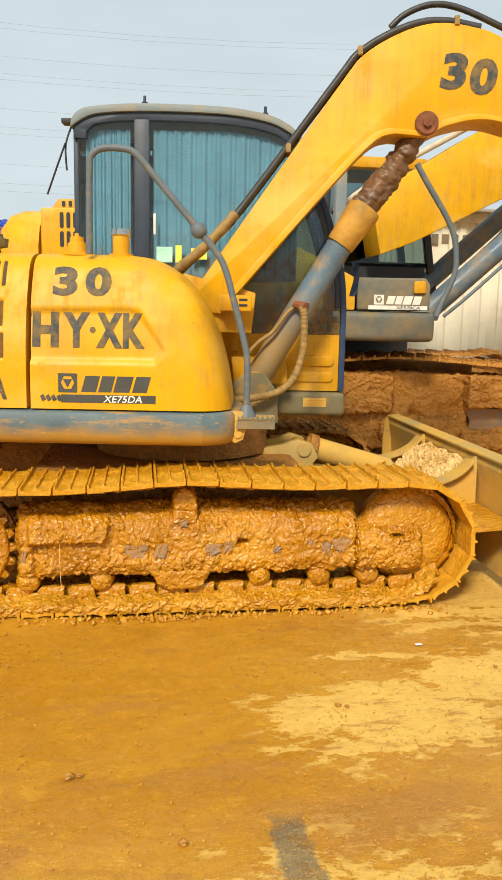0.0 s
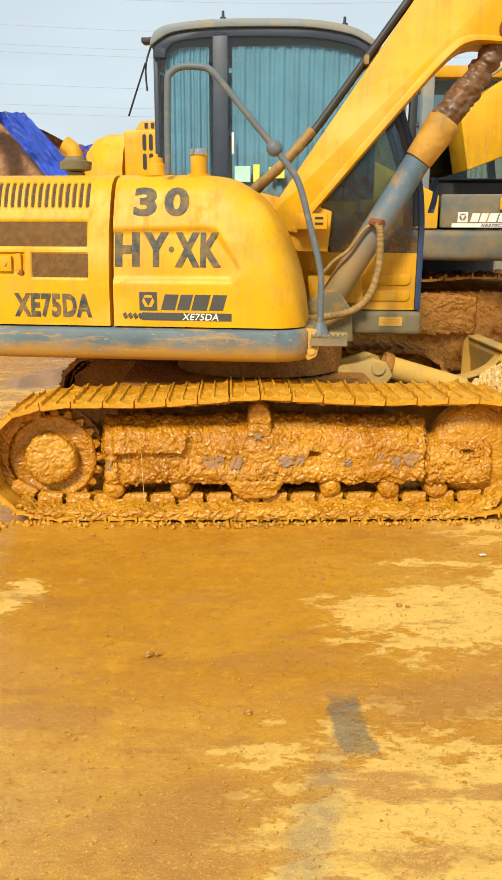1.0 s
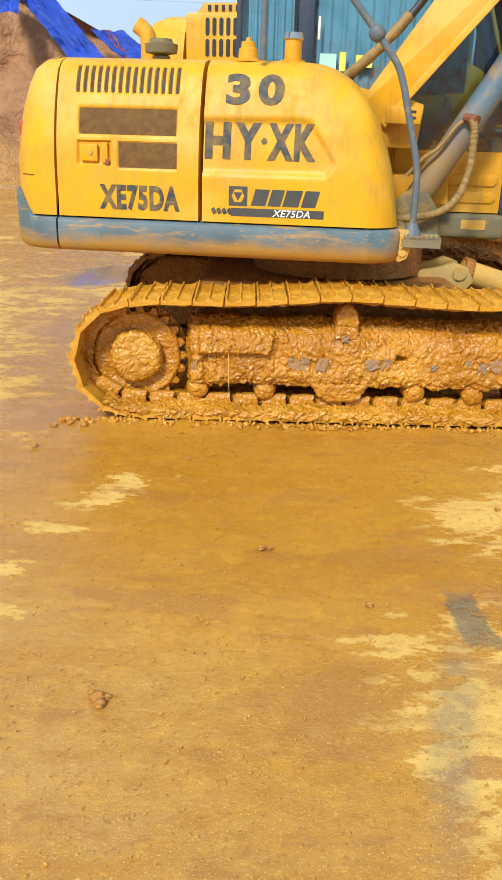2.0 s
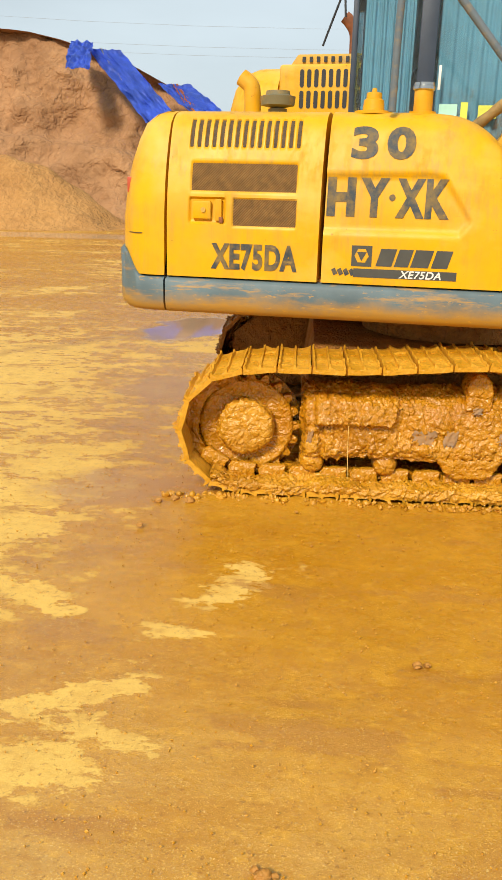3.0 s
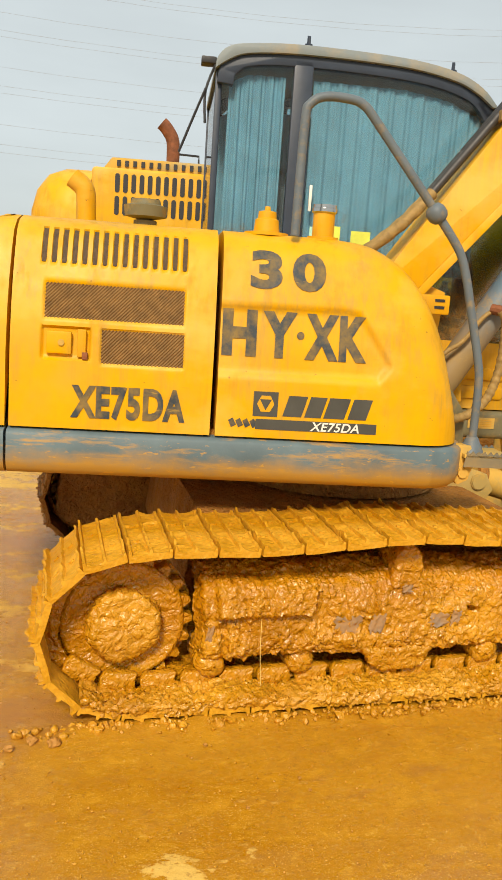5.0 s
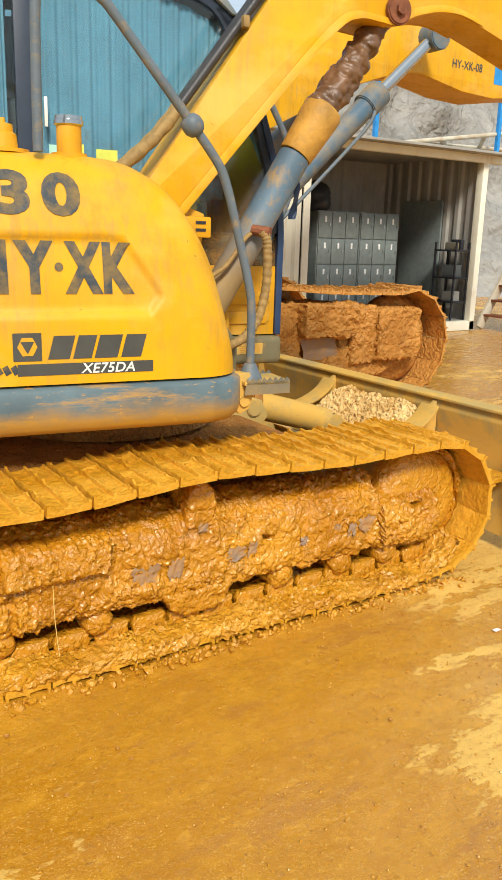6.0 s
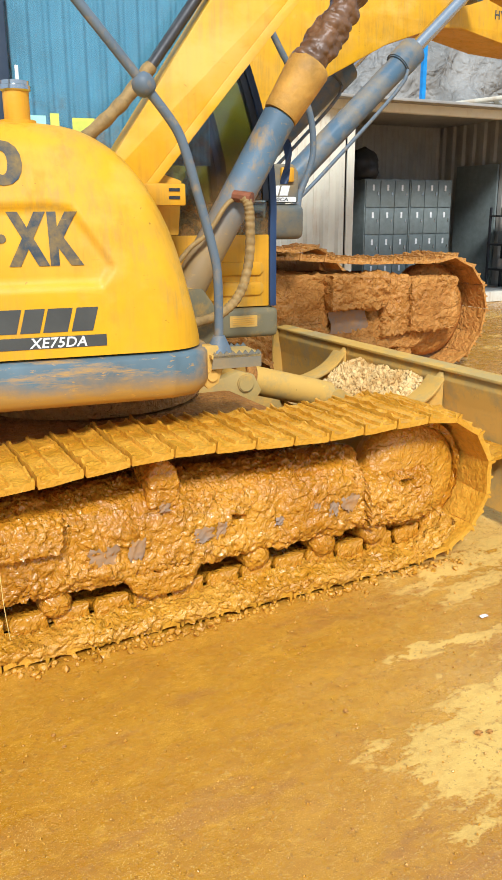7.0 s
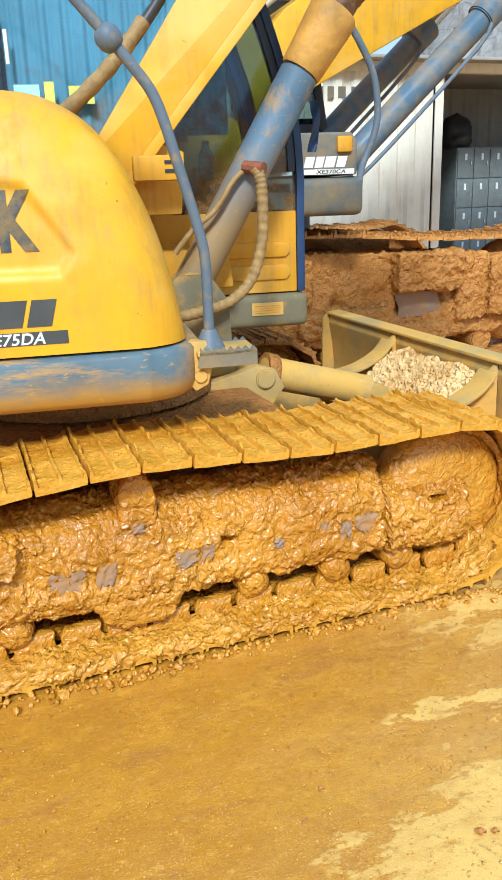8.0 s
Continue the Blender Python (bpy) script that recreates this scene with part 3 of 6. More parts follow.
PROFILE = ((0.94, -0.905), (1.20, -0.900), (1.35, -0.880), (1.45, -0.855), (1.55, -0.820), (1.62, -0.785), (1.66, -0.735), (1.68, -0.66))
NOSE = ((-0.66, 1.68), (-0.35, 1.68), (-0.18, 1.676), (-0.06, 1.655), (0.05, 1.595), (0.13, 1.505), (0.20, 1.385), (0.25, 1.255), (0.285, 1.12), (0.305, 1.0), (0.31, 0.955))
side_curve = smooth_line([(z, v, 0) for z, v in PROFILE], 8)
nose_curve = smooth_line([(u, z, 0) for u, z in NOSE], 8)
PZ, PV = [p.x for p in side_curve], [p.y for p in side_curve]
NU, NZ = [p.x for p in nose_curve], [p.y for p in nose_curve]


def side_v(z):
    return float(np.interp(z, PZ, PV))


def top_z(u):
    return float(np.interp(u, NU, NZ))


HOLLOW = ((-0.80, 1.16), (-0.05, 1.165), (-0.005, 1.225), (-0.13, 1.41), (-0.20, 1.42), (-0.80, 1.405))


def inside(pts, u, z):
    """How far (u, z) lies inside a convex outline."""
    d = 9.0
    for (a, b), (c, e) in zip(pts, pts[1:] + pts[:1]):
        k = math.hypot(c - a, e - b)
        d = min(d, ((c - a) * (z - b) - (e - b) * (u - a)) / k)
    return d


def soft(x):
    x = max(0.0, min(1.0, x))
    return x * x * (3 - 2 * x)


def cover_v(u, z):
    """Skin of the tank cover, pressed in round the painted letters."""
    zt = top_z(u)
    ze = 0.94 + (z - 0.94) * 0.74 / max(zt - 0.94, 0.02)
    corner = 0.17 * (1 - math.sqrt(max(0.0, 1 - (max(0.0, u - 0.13) / 0.182) ** 2)))
    return min(-0.40, side_v(ze) + corner) + 0.02 * soft(inside(HOLLOW, u, z) / 0.03 + 0.3)


def rect(u0, u1, z0, z1):
    return ((u0, z0), (u1, z0), (u1, z1), (u0, z1))


GRILLE_DARK = plain("dark_brown_mesh", (0.07, 0.04, 0.015), 0.75, 0, 0.4, 60)
SCREENS = (rect(-1.265, -0.775, 1.325, 1.45), rect(-1.065, -0.77, 1.175, 1.295))
LATCH = rect(-1.27, -1.10, 1.185, 1.295)
SLOTS = [rect(-1.285 + 0.0352 * i, -1.265 + 0.0352 * i, 1.515, 1.635) for i in range(15)]


def door_v(u, z):
    """Skin of the engine door with pressed-in screens, latch pan and cooling slots."""
    d = 0.0
    for r in SCREENS:
        d = max(d, 0.014 * soft(inside(r, u, z) / 0.012 + 0.3))
    d = max(d, 0.016 * soft(inside(LATCH, u, z) / 0.010 + 0.3))
    for r in SLOTS:
        if r[0][0] - 0.02 < u < r[1][0] + 0.02:
            d = max(d, 0.014 * soft(inside(r, u, z) / 0.005))
    return side_v(z) + d


def shell(us, skin, inner, zs_of):
    """A closed cover: skin on the outer side, over the top, down the inner side."""
    own = bmesh.new()
    rows = []
    for u in us:
        zs = zs_of(u)
        ring = [own.verts.new((u, skin(u, z), z)) for z in zs]
        zt = zs[-1]
        ring += [own.verts.new((u, inner + (PV[-1] - inner) * (1 - k), zt - 0.004 * k)) for k in (0.3, 0.7, 1.0)]
        ring += [own.verts.new((u, inner, 0.94))]
        rows.append(ring)
    for A, B in zip(rows, rows[1:]):
        k = len(A)
        for j in range(k):
            own.faces.new((A[j], A[(j + 1) % k], B[(j + 1) % k], B[j]))
    own.faces.new(rows[0])
    own.faces.new(rows[-1][::-1])
    return own


nose_us = sorted(set(np.round(np.concatenate([np.linspace(-0.645, -0.1, 60), np.linspace(-0.1, 0.31, 90)]), 4)))
cover = part("tank_cover", shell(nose_us, cover_v, -0.33, lambda u: [0.94 + (top_z(u) - 0.94) * k for k in (np.linspace(0, 1, 56) ** 0.8)]), YELLOW, digger, "rounded yellow sheet-metal cover with stencilled letters", MU, 50)
engine_door = part("engine_door", shell(np.arange(-1.375, -0.664, 0.005), door_v, -0.30, lambda u: np.linspace(0.94, 1.68, 75)), YELLOW, digger, "yellow hinged engine door with slots and mesh screens", MU, 50)
for r in SCREENS:
    def screen_skin(s, t, r=r):
        u, z = r[0][0] + (r[1][0] - r[0][0]) * s, r[0][1] + (r[2][1] - r[0][1]) * t
        ripple = 0.0018 * (1 if (int(s * (r[1][0] - r[0][0]) / 0.006) + int(t * (r[2][1] - r[0][1]) / 0.006)) % 2 else -1)
        return Vector((u, side_v(z) + 0.0075 + ripple, z))
    part("mesh_screen", sheet(screen_skin, int((r[1][0] - r[0][0]) / 0.006), int((r[2][1] - r[0][1]) / 0.006)), GRILLE, engine_door, "brown woven wire screen", MU, 0)
for r in SLOTS:
    a, b = r[0][0] + 0.002, r[1][0] - 0.002
    part("vent_slot", sheet(lambda s, t: Vector((a + (b - a) * s, side_v(1.517 + 0.116 * t) + 0.005, 1.517 + 0.116 * t)), 2, 24), GRILLE_DARK, engine_door, "dark cooling slot", MU)
lv = side_v(1.24)
latch = part("door_latch", box(-1.252, -1.165, lv - 0.006, lv + 0.014, 1.203, 1.282, 0.006), YELLOW, engine_door, "yellow latch with a keyhole", MU)
part("lock", rod((-1.2, lv - 0.012, 1.243), (-1.2, lv + 0.004, 1.243), 0.011, 16), TAN, latch, "", MU)
part("latch_hinge", box(-1.145, -1.115, lv - 0.004, lv + 0.014, 1.195, 1.292, 0.004), YELLOW_OLD, latch, "", MU)
part("latch_rust", box(-1.128, -1.108, lv - 0.0065, lv + 0.006, 1.187, 1.213, 0.004), RUST, latch, "", MU)

REAR = ((-1.389, -0.905), (-1.47, -0.90), (-1.55, -0.872), (-1.61, -0.81), (-1.65, -0.72), (-1.69, -0.55), (-1.715, -0.30), (-1.72, 0.0), (-1.71, 0.30), (-1.65, 0.55), (-1.60, 0.74), (-1.53, 0.86), (-1.389, 0.905))


def swept(path, section, cap=True):
    """A closed body: section (inset, z) carried round the plan path (u, v); the path bends to its inner side."""
    P = smooth_line([(a, b, 0) for a, b in path], 5)
    own, rows = bmesh.new(), []
    for i, p in enumerate(P):
        d = (P[min(i + 1, len(P) - 1)] - P[max(i - 1, 0)]).normalized()
        inward = Vector((-d.y, d.x, 0)) * -1
        rows.append([own.verts.new((p.x + inward.x * s, p.y + inward.y * s, z)) for s, z in section])
    for A, B in zip(rows, rows[1:]):
        for j in range(len(A) - 1):
            own.faces.new((A[j], A[j + 1], B[j + 1], B[j]))
    if cap:
        own.faces.new([r[0] for r in rows])
        own.faces.new([r[-1] for r in rows][::-1])
        own.faces.new(rows[0])
        own.faces.new(rows[-1][::-1])
    return own


weight = part("counterweight", swept(REAR, [(v + 0.905, z) for z, v in PROFILE]), YELLOW, digger, "rounded yellow counterweight at the tail", MU, 50)
part("tail_lamp", box(-1.602, -1.575, -0.80, -0.765, 1.31, 1.38, 0.006), RED, weight, "faded red tail lamp", MU)
part("panel_line", sheet(lambda s, t: Vector((-1.5 - 0.13 * s, -0.892 + 0.13 * s * s, 1.128 + 0.004 * t)), 6, 1), DARK, weight, "", MU)
SKIRT = ((0.05, 0.765), (0.012, 0.772), (-0.008, 0.79), (-0.018, 0.82), (-0.018, 0.915), (-0.008, 0.928), (0.03, 0.935))
rim = swept(REAR, SKIRT)
for v in rim.verts:
    if v.co.z > 0.86:
        v.co.z += 0.13 * soft((-1.50 - v.co.x) / 0.12)
part("skirt_rear", rim, RIM, digger, "blue-grey lower rim of the counterweight", MU, 50)
FRONT = ((0.10, 0.86), (0.30, 0.80), (0.34, 0.6), (0.345, 0.0), (0.345, -0.6), (0.33, -0.74), (0.28, -0.845), (0.19, -0.895), (0.08, -0.905), (-0.6, -0.905), (-1.380, -0.905))
part("skirt", swept(FRONT, [(s, z) for s, z in SKIRT]), RIM, digger, "blue-grey painted deck rim streaked with mud", MU, 50)
# Deck, slew ring and belly plate take the mud colour with shade in it.
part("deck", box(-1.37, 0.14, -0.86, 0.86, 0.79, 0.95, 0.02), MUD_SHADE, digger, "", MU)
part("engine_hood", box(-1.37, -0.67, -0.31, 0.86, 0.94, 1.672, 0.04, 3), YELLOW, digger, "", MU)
part("slew_ring", rod((0, 0, 0.62), (0, 0, 0.80), 0.50, 40), MUD_SHADE, digger, "muddy slewing ring, darkened in colour for shade", MU)
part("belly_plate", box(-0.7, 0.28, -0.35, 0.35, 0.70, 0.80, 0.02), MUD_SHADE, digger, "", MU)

# stencilled numbers and letters
part("stencil_number", on_surface(lettering("3", -0.545, 1.475, 0.138, 0.116, 0.045), cover_v), LETTER, cover, "dark stencilled number", MU, 0)
part("stencil_number", on_surface(lettering("0", -0.392, 1.475, 0.138, 0.124, 0.045), cover_v), LETTER, cover, "", MU, 0)
for ch, a, w in (("H", -0.638, 0.125), ("Y", -0.492, 0.125), ("X", -0.335, 0.125), ("K", -0.208, 0.105)):
    part("stencil_letter", on_surface(lettering(ch, a, 1.232, 0.166, w, 0.055), cover_v), LETTER, cover, "dark stencilled letter", MU, 0)
part("stencil_dot", on_surface(poly([(-0.352 + 0.014 * math.cos(q), 1.317 + 0.014 * math.sin(q)) for q in np.linspace(0, 6.0, 14)]), cover_v), LETTER, cover, "", MU, 0)
part("model_lettering", on_surface(lettering("XE75DA", -1.162, 0.978, 0.120, 0.405, 0.045), door_v), LETTER, engine_door, "dark model lettering", MU, 0)


def maker_sign(skin, to, parent, u0, z0, s, dark, light, text, flat=False):
    """Plain shapes where the maker's sign stands: a framed triangle, slanted blocks and a ruled bar."""
    def lay(bm, name, mat, lift):
        return part(name, on_surface(bm, skin, lift), mat, parent, "", to, 0)
    bm = poly([(u0, z0), (u0 + 0.095 * s, z0), (u0 + 0.095 * s, z0 + 0.095 * s), (u0, z0 + 0.095 * s)])
    lay(bm, "sign_square", dark, 0.002)
    lay(poly([(u0 + 0.014 * s, z0 + 0.048 * s), (u0 + 0.03 * s, z0 + 0.018 * s), (u0 + 0.065 * s, z0 + 0.018 * s), (u0 + 0.081 * s, z0 + 0.048 * s), (u0 + 0.065 * s, z0 + 0.08 * s), (u0 + 0.03 * s, z0 + 0.08 * s)]), "sign_hexagon", light, 0.003)
    lay(poly([(u0 + 0.025 * s, z0 + 0.066 * s), (u0 + 0.0475 * s, z0 + 0.024 * s), (u0 + 0.07 * s, z0 + 0.066 * s)]), "sign_triangle", dark, 0.004)
    x = u0 + 0.115 * s
    for w in (0.085, 0.075, 0.095, 0.085):
        lay(poly([(x, z0 + 0.004 * s), (x + w * s * 0.86, z0 + 0.004 * s), (x + w * s * 0.86 + 0.022 * s, z0 + 0.084 * s), (x + 0.022 * s, z0 + 0.084 * s)]), "sign_block", dark, 0.002)
        x += w * s


maker_sign(cover_v, MU, cover, -0.512, 1.02, 0.95, DECAL, YELLOW, "")
part("decal_bar", on_surface(poly([(-0.50, 0.972), (-0.048, 0.972), (-0.048, 1.010), (-0.50, 1.010)]), cover_v, 0.002), DECAL, cover, "dark decal strip", MU, 0)
part("model_decal", on_surface(lettering("XE75DA", -0.298, 0.974, 0.034, 0.185, 0.02, 0.2), cover_v, 0.004), WHITE, cover, "white model lettering", MU, 0)
for i in range(4):
    a = -0.60 + 0.026 * i
    part("decal_chevron", on_surface(poly([(a, 1.0), (a + 0.012, 0.975), (a + 0.03, 0.985), (a + 0.016, 1.01)]), cover_v, 0.002), LETTER, cover, "", MU, 0)

# fittings on the covers
part("exhaust_elbow", tube([(-1.27, 0.5, 1.66), (-1.27, 0.5, 1.85), (-1.285, 0.5, 1.92), (-1.34, 0.5, 1.965)], 0.05, 16, None, 5), YELLOW_OLD, digger, "yellow bent exhaust stack", MU, 60)
breather = part("breather_cap", turned([(0, 0.045), (0.02, 0.045), (0.025, 0.03), (0.035, 0.08), (0.075, 0.085), (0.082, 0.06), (0.1, 0.055)], (-0.94, -0.50, 1.685), (0, 0, 1), 24), BEAM, digger, "muddy breather cap", MU)
filler = part("filler_cap", turned([(0, 0.085), (0.012, 0.085), (0.016, 0.05), (0.06, 0.045), (0.065, 0.036), (0.09, 0.034), (0.095, 0.012), (0.11, 0.010)], (-0.475, -0.62, 1.675), (0, 0, 1), 24), YELLOW_OLD, digger, "yellow stepped filler cap", MU)
stub = part("fuel_neck", turned([(0, 0.06), (0.012, 0.06), (0.014, 0.042), (0.10, 0.042)], (-0.255, -0.62, 1.675), (0, 0, 1), 24), YELLOW_OLD, digger, "rusty fuel filler neck", MU)
part("neck_collar", turned([(0.10, 0.044), (0.105, 0.05), (0.118, 0.05), (0.12, 0.046), (0.132, 0.046), (0.135, 0.02)], (-0.255, -0.62, 1.675), (0, 0, 1), 24), CHROME, stub, "bright steel cap", MU)
rail_path = [(-0.385, -0.76, 1.675), (-0.38, -0.76, 2.07), (-0.365, -0.76, 2.135), (-0.31, -0.76, 2.165), (-0.21, -0.76, 2.163), (-0.165, -0.76, 2.145), (-0.13, -0.76, 2.11), (-0.06, -0.76, 2.03), (0.13, -0.76, 1.81), (0.21, -0.76, 1.715), (0.255, -0.76, 1.65), (0.285, -0.76, 1.57), (0.31, -0.76, 1.48), (0.37, -0.76, 1.26), (0.385, -0.76, 1.15), (0.385, -0.76, 0.92)]
handrail = part("handrail", tube(rail_path, 0.0165, 12, None, 4), GREY_RAIL, digger, "bent grey tube handrail", MU, 60)
part("rail_joint", turned([(-0.035, 0.018), (-0.03, 0.028), (-0.012, 0.038), (0.012, 0.038), (0.03, 0.028), (0.035, 0.018)], (0.142, -0.76, 1.795), (0.65, 0, -0.76), 16), GREY_RAIL, handrail, "", MU)
part("rail_foot", turned([(0, 0.05), (0.012, 0.045), (0.06, 0.022)], (0.385, -0.76, 0.90), (0, 0, 1), 12), GREY_RAIL, handrail, "", MU)
step = part("step_plate", box(0.335, 0.525, -0.83, -0.66, 0.885, 0.90, 0.003), TAN, digger, "toothed steel step", MU)
for v in (-0.83, -0.665):
    bm = prism([(0.335, 0.85), (0.525, 0.85), (0.525, 0.90)] + [(0.525 - 0.012 * k, 0.90 + (0.013 if k % 2 else 0)) for k in range(1, 16)], v, v + 0.006)
    part("step_edge", bm, BLUE_GREY, step, "", MU)
part("step_bracket", prism([(0.30, 0.93), (0.37, 0.93), (0.39, 0.86), (0.37, 0.79), (0.33, 0.77), (0.30, 0.80)], -0.80, -0.74, 0.006), TAN, step, "", MU)
part("bracket_bolt", rod((0.345, -0.81, 0.82), (0.345, -0.79, 0.82), 0.02, 10), TAN, step, "", MU)

# ---- cab ----
CAB_R, CAB_L = 0.15, 1.02
cab_outline = [(-0.66, 1.00), (-0.665, 1.8), (-0.66, 2.40), (-0.62, 2.50), (-0.52, 2.555), (-0.25, 2.575), (0.20, 2.565), (0.46, 2.53), (0.62, 2.465), (0.72, 2.33), (0.81, 2.10), (0.89, 1.87), (0.945, 1.66), (0.965, 1.45), (0.965, 1.30), (0.965, 0.95)]
roof_kink = [(-0.67, 2.455), (-0.665, 2.50), (-0.62, 2.55), (-0.52, 2.575), (-0.25, 2.592), (0.20, 2.582), (0.46, 2.545), (0.60, 2.485), (0.69, 2.40), (0.66, 2.40), (0.57, 2.46), (0.45, 2.505), (0.20, 2.540), (-0.25, 2.548), (-0.52, 2.53), (-0.62, 2.49)]
roof_line = [(p.x, p.y) for p in smooth_line([(a, b, 0) for a, b in roof_kink[:9]], 5)] + [(p.x, p.y) for p in smooth_line([(a, b, 0) for a, b in roof_kink[9:]], 5)]
fine_outline = [(p.x, p.y) for p in smooth_line([(a, b, 0) for a, b in cab_outline], 4)]
part("cab_roof", prism(roof_line, CAB_R - 0.02, CAB_L + 0.02, 0.008), ROOF, digger, "grey curved cab roof", MU)
for u, z in ((-0.245, 2.592), (0.455, 2.545)):
    part("roof_bolt", turned([(0, 0.018), (0.015, 0.018), (0.017, 0.009), (0.05, 0.008)], (u, CAB_R + 0.02, z - 0.002), (0, 0, 1), 10), CAB_DARK, digger, "", MU)
part("roof_lamp", box(-0.735, -0.665, 0.18, 0.26, 2.485, 2.515, 0.006), DARK, digger, "black work lamp behind the roof", MU)
part("aerial", tube([(-0.71, 0.17, 2.37), (-0.76, 0.17, 2.24), (-0.82, 0.17, 2.08)], 0.006, 6), DARK, digger, "thin black rod behind the cab", MU, 60)
part("lamp_arm", tube([(-0.67, 0.18, 2.48), (-0.71, 0.18, 2.36), (-0.705, 0.18, 2.22)], 0.006, 6, None, 4), DARK, digger, "", MU, 60)
bar = lambda pts, r, v0, v1, mat, name, label="": part(name, prism(pts, v0, v1, r), mat, digger, label, MU)


def strip(pts, w, side=1):
    """An outline that follows pts at width w to one side."""
    P = [Vector((a, b)) for a, b in pts]
    out = []
    for i, p in enumerate(P):
        d = (P[min(i + 1, len(P) - 1)] - P[max(i - 1, 0)]).normalized()
        out.append(p + Vector((d.y, -d.x)) * w * side)
    return [tuple(p) for p in P] + [tuple(p) for p in out[::-1]]


front_line = cab_outline[8:]
for v in (CAB_R, CAB_L - 0.05):
    bar(strip(fine_outline[8:37], 0.075), 0.006, v, v + 0.05, CAB_DARK, "cab_top_frame")
    bar(strip(fine_outline[32:53], 0.065), 0.006, v, v + 0.05, CAB_DARK, "cab_front_pillar")
    bar(strip(fine_outline[40:], 0.034), 0.006, v - 0.012, v + 0.06, CAB_BLUE, "cab_front_trim", "navy blue corner trim")
    bar([(-0.305, 1.0), (-0.215, 1.0), (-0.215, 2.53), (-0.305, 2.53)], 0.006, v, v + 0.05, CAB_DARK, "cab_middle_pillar", "dark navy window pillar")
    bar([(-0.665, 1.0), (-0.635, 1.0), (-0.635, 2.50), (-0.665, 2.50)], 0.006, v + 0.03, v + 0.07, CAB_DARK, "cab_rear_pillar")
part("cab_side_panel", prism([(-0.66, 0.95), (0.93, 0.95), (0.93, 1.29), (0.40, 1.29), (0.34, 1.55), (-0.1, 1.66), (-0.66, 1.66)], CAB_R, CAB_R + 0.03, 0.006), YELLOW_OLD, digger, "muddy yellow lower cab panel", MU)
for z0, z1 in ((1.005, 1.07), (1.10, 1.165)):
    part("panel_rib", prism([(0.32, z0), (0.88, z0), (0.90, z0 + 0.02), (0.90, z1 - 0.015), (0.88, z1), (0.32, z1)], CAB_R - 0.012, CAB_R + 0.01, 0.008), YELLOW_OLD, digger, "", MU)
part("cab_left_panel", prism([(-0.66, 0.95), (0.93, 0.95), (0.93, 1.29), (-0.66, 1.40)], CAB_L - 0.03, CAB_L, 0.006), INSIDE, digger, "", MU)
part("cab_front_panel", box(0.93, 0.96, CAB_R + 0.05, CAB_L - 0.05, 0.95, 1.29, 0.006), YELLOW_OLD, digger, "", MU)
sill = part("cab_floor_beam", box(0.32, 0.975, CAB_R - 0.02, CAB_L, 0.80, 0.945, 0.035, 4), BEAM, digger, "rounded grey beam under the cab", MU)
part("data_plate", box(0.72, 0.86, CAB_R - 0.024, CAB_R - 0.018, 0.855, 0.91), TAN, sill, "worn metal plate", MU)
for z in (0.867, 0.877, 0.887, 0.897):
    part("plate_rule", box(0.735, 0.845, CAB_R - 0.0265, CAB_R - 0.0235, z, z + 0.004), YELLOW_OLD, sill, "", MU)
part("rear_glass_right", prism([(-0.635, 1.60), (-0.30, 1.60), (-0.30, 2.515), (-0.56, 2.49), (-0.635, 2.42)], CAB_R + 0.012, CAB_R + 0.018), GLASS, digger, "tinted side glass", MU, 0)
part("side_glass_right", prism([(-0.22, 1.50), (0.36, 1.50), (0.42, 1.27), (0.94, 1.27), (0.94, 1.45), (0.92, 1.66), (0.86, 1.87), (0.78, 2.10), (0.69, 2.32), (0.6, 2.43), (0.44, 2.50), (0.2, 2.53), (-0.22, 2.54)], CAB_R + 0.012, CAB_R + 0.018), GLASS, digger, "large tinted side glass", MU, 0)
part("side_glass_left", prism([(-0.63, 1.40), (0.94, 1.28), (0.94, 1.45), (0.92, 1.66), (0.86, 1.87), (0.78, 2.10), (0.69, 2.32), (0.6, 2.43), (0.44, 2.50), (0.2, 2.53), (-0.5, 2.52), (-0.63, 2.42)], CAB_L - 0.018, CAB_L - 0.012), GLASS, digger, "", MU, 0)
part("rear_glass", box(-0.66, -0.654, CAB_R + 0.08, CAB_L - 0.08, 1.66, 2.45), GLASS, digger, "", MU, 0)


def windscreen(s, t):
    k = t * (len(front_line) - 3)
    i = min(int(k), len(front_line) - 4)
    f = k - i
    return Vector((front_line[i][0] * (1 - f) + front_line[i + 1][0] * f - 0.012, CAB_R + 0.05 + (CAB_L - CAB_R - 0.1) * s, front_line[i][1] * (1 - f) + front_line[i + 1][1] * f))


part("windscreen", sheet(windscreen, 6, 24), GLASS, digger, "curved front glass", MU, 60)


def curtain(u0, u1, z0, z1, v, folds):
    def fall(s, t):
        u = u0 + (u1 - u0) * s
        w = 0.010 * math.sin(s * folds * 6.283) * (0.5 + 0.5 * t) + 0.004 * math.sin(s * folds * 2.7 * 6.283 + 1.3)
        zt = min(z1, float(np.interp(u, [p[0] for p in cab_outline[2:11]], [p[1] for p in cab_outline[2:11]])) - 0.10)
        return Vector((u, v + w, zt + (z0 - zt) * t))
    return sheet(fall, 140, 8)


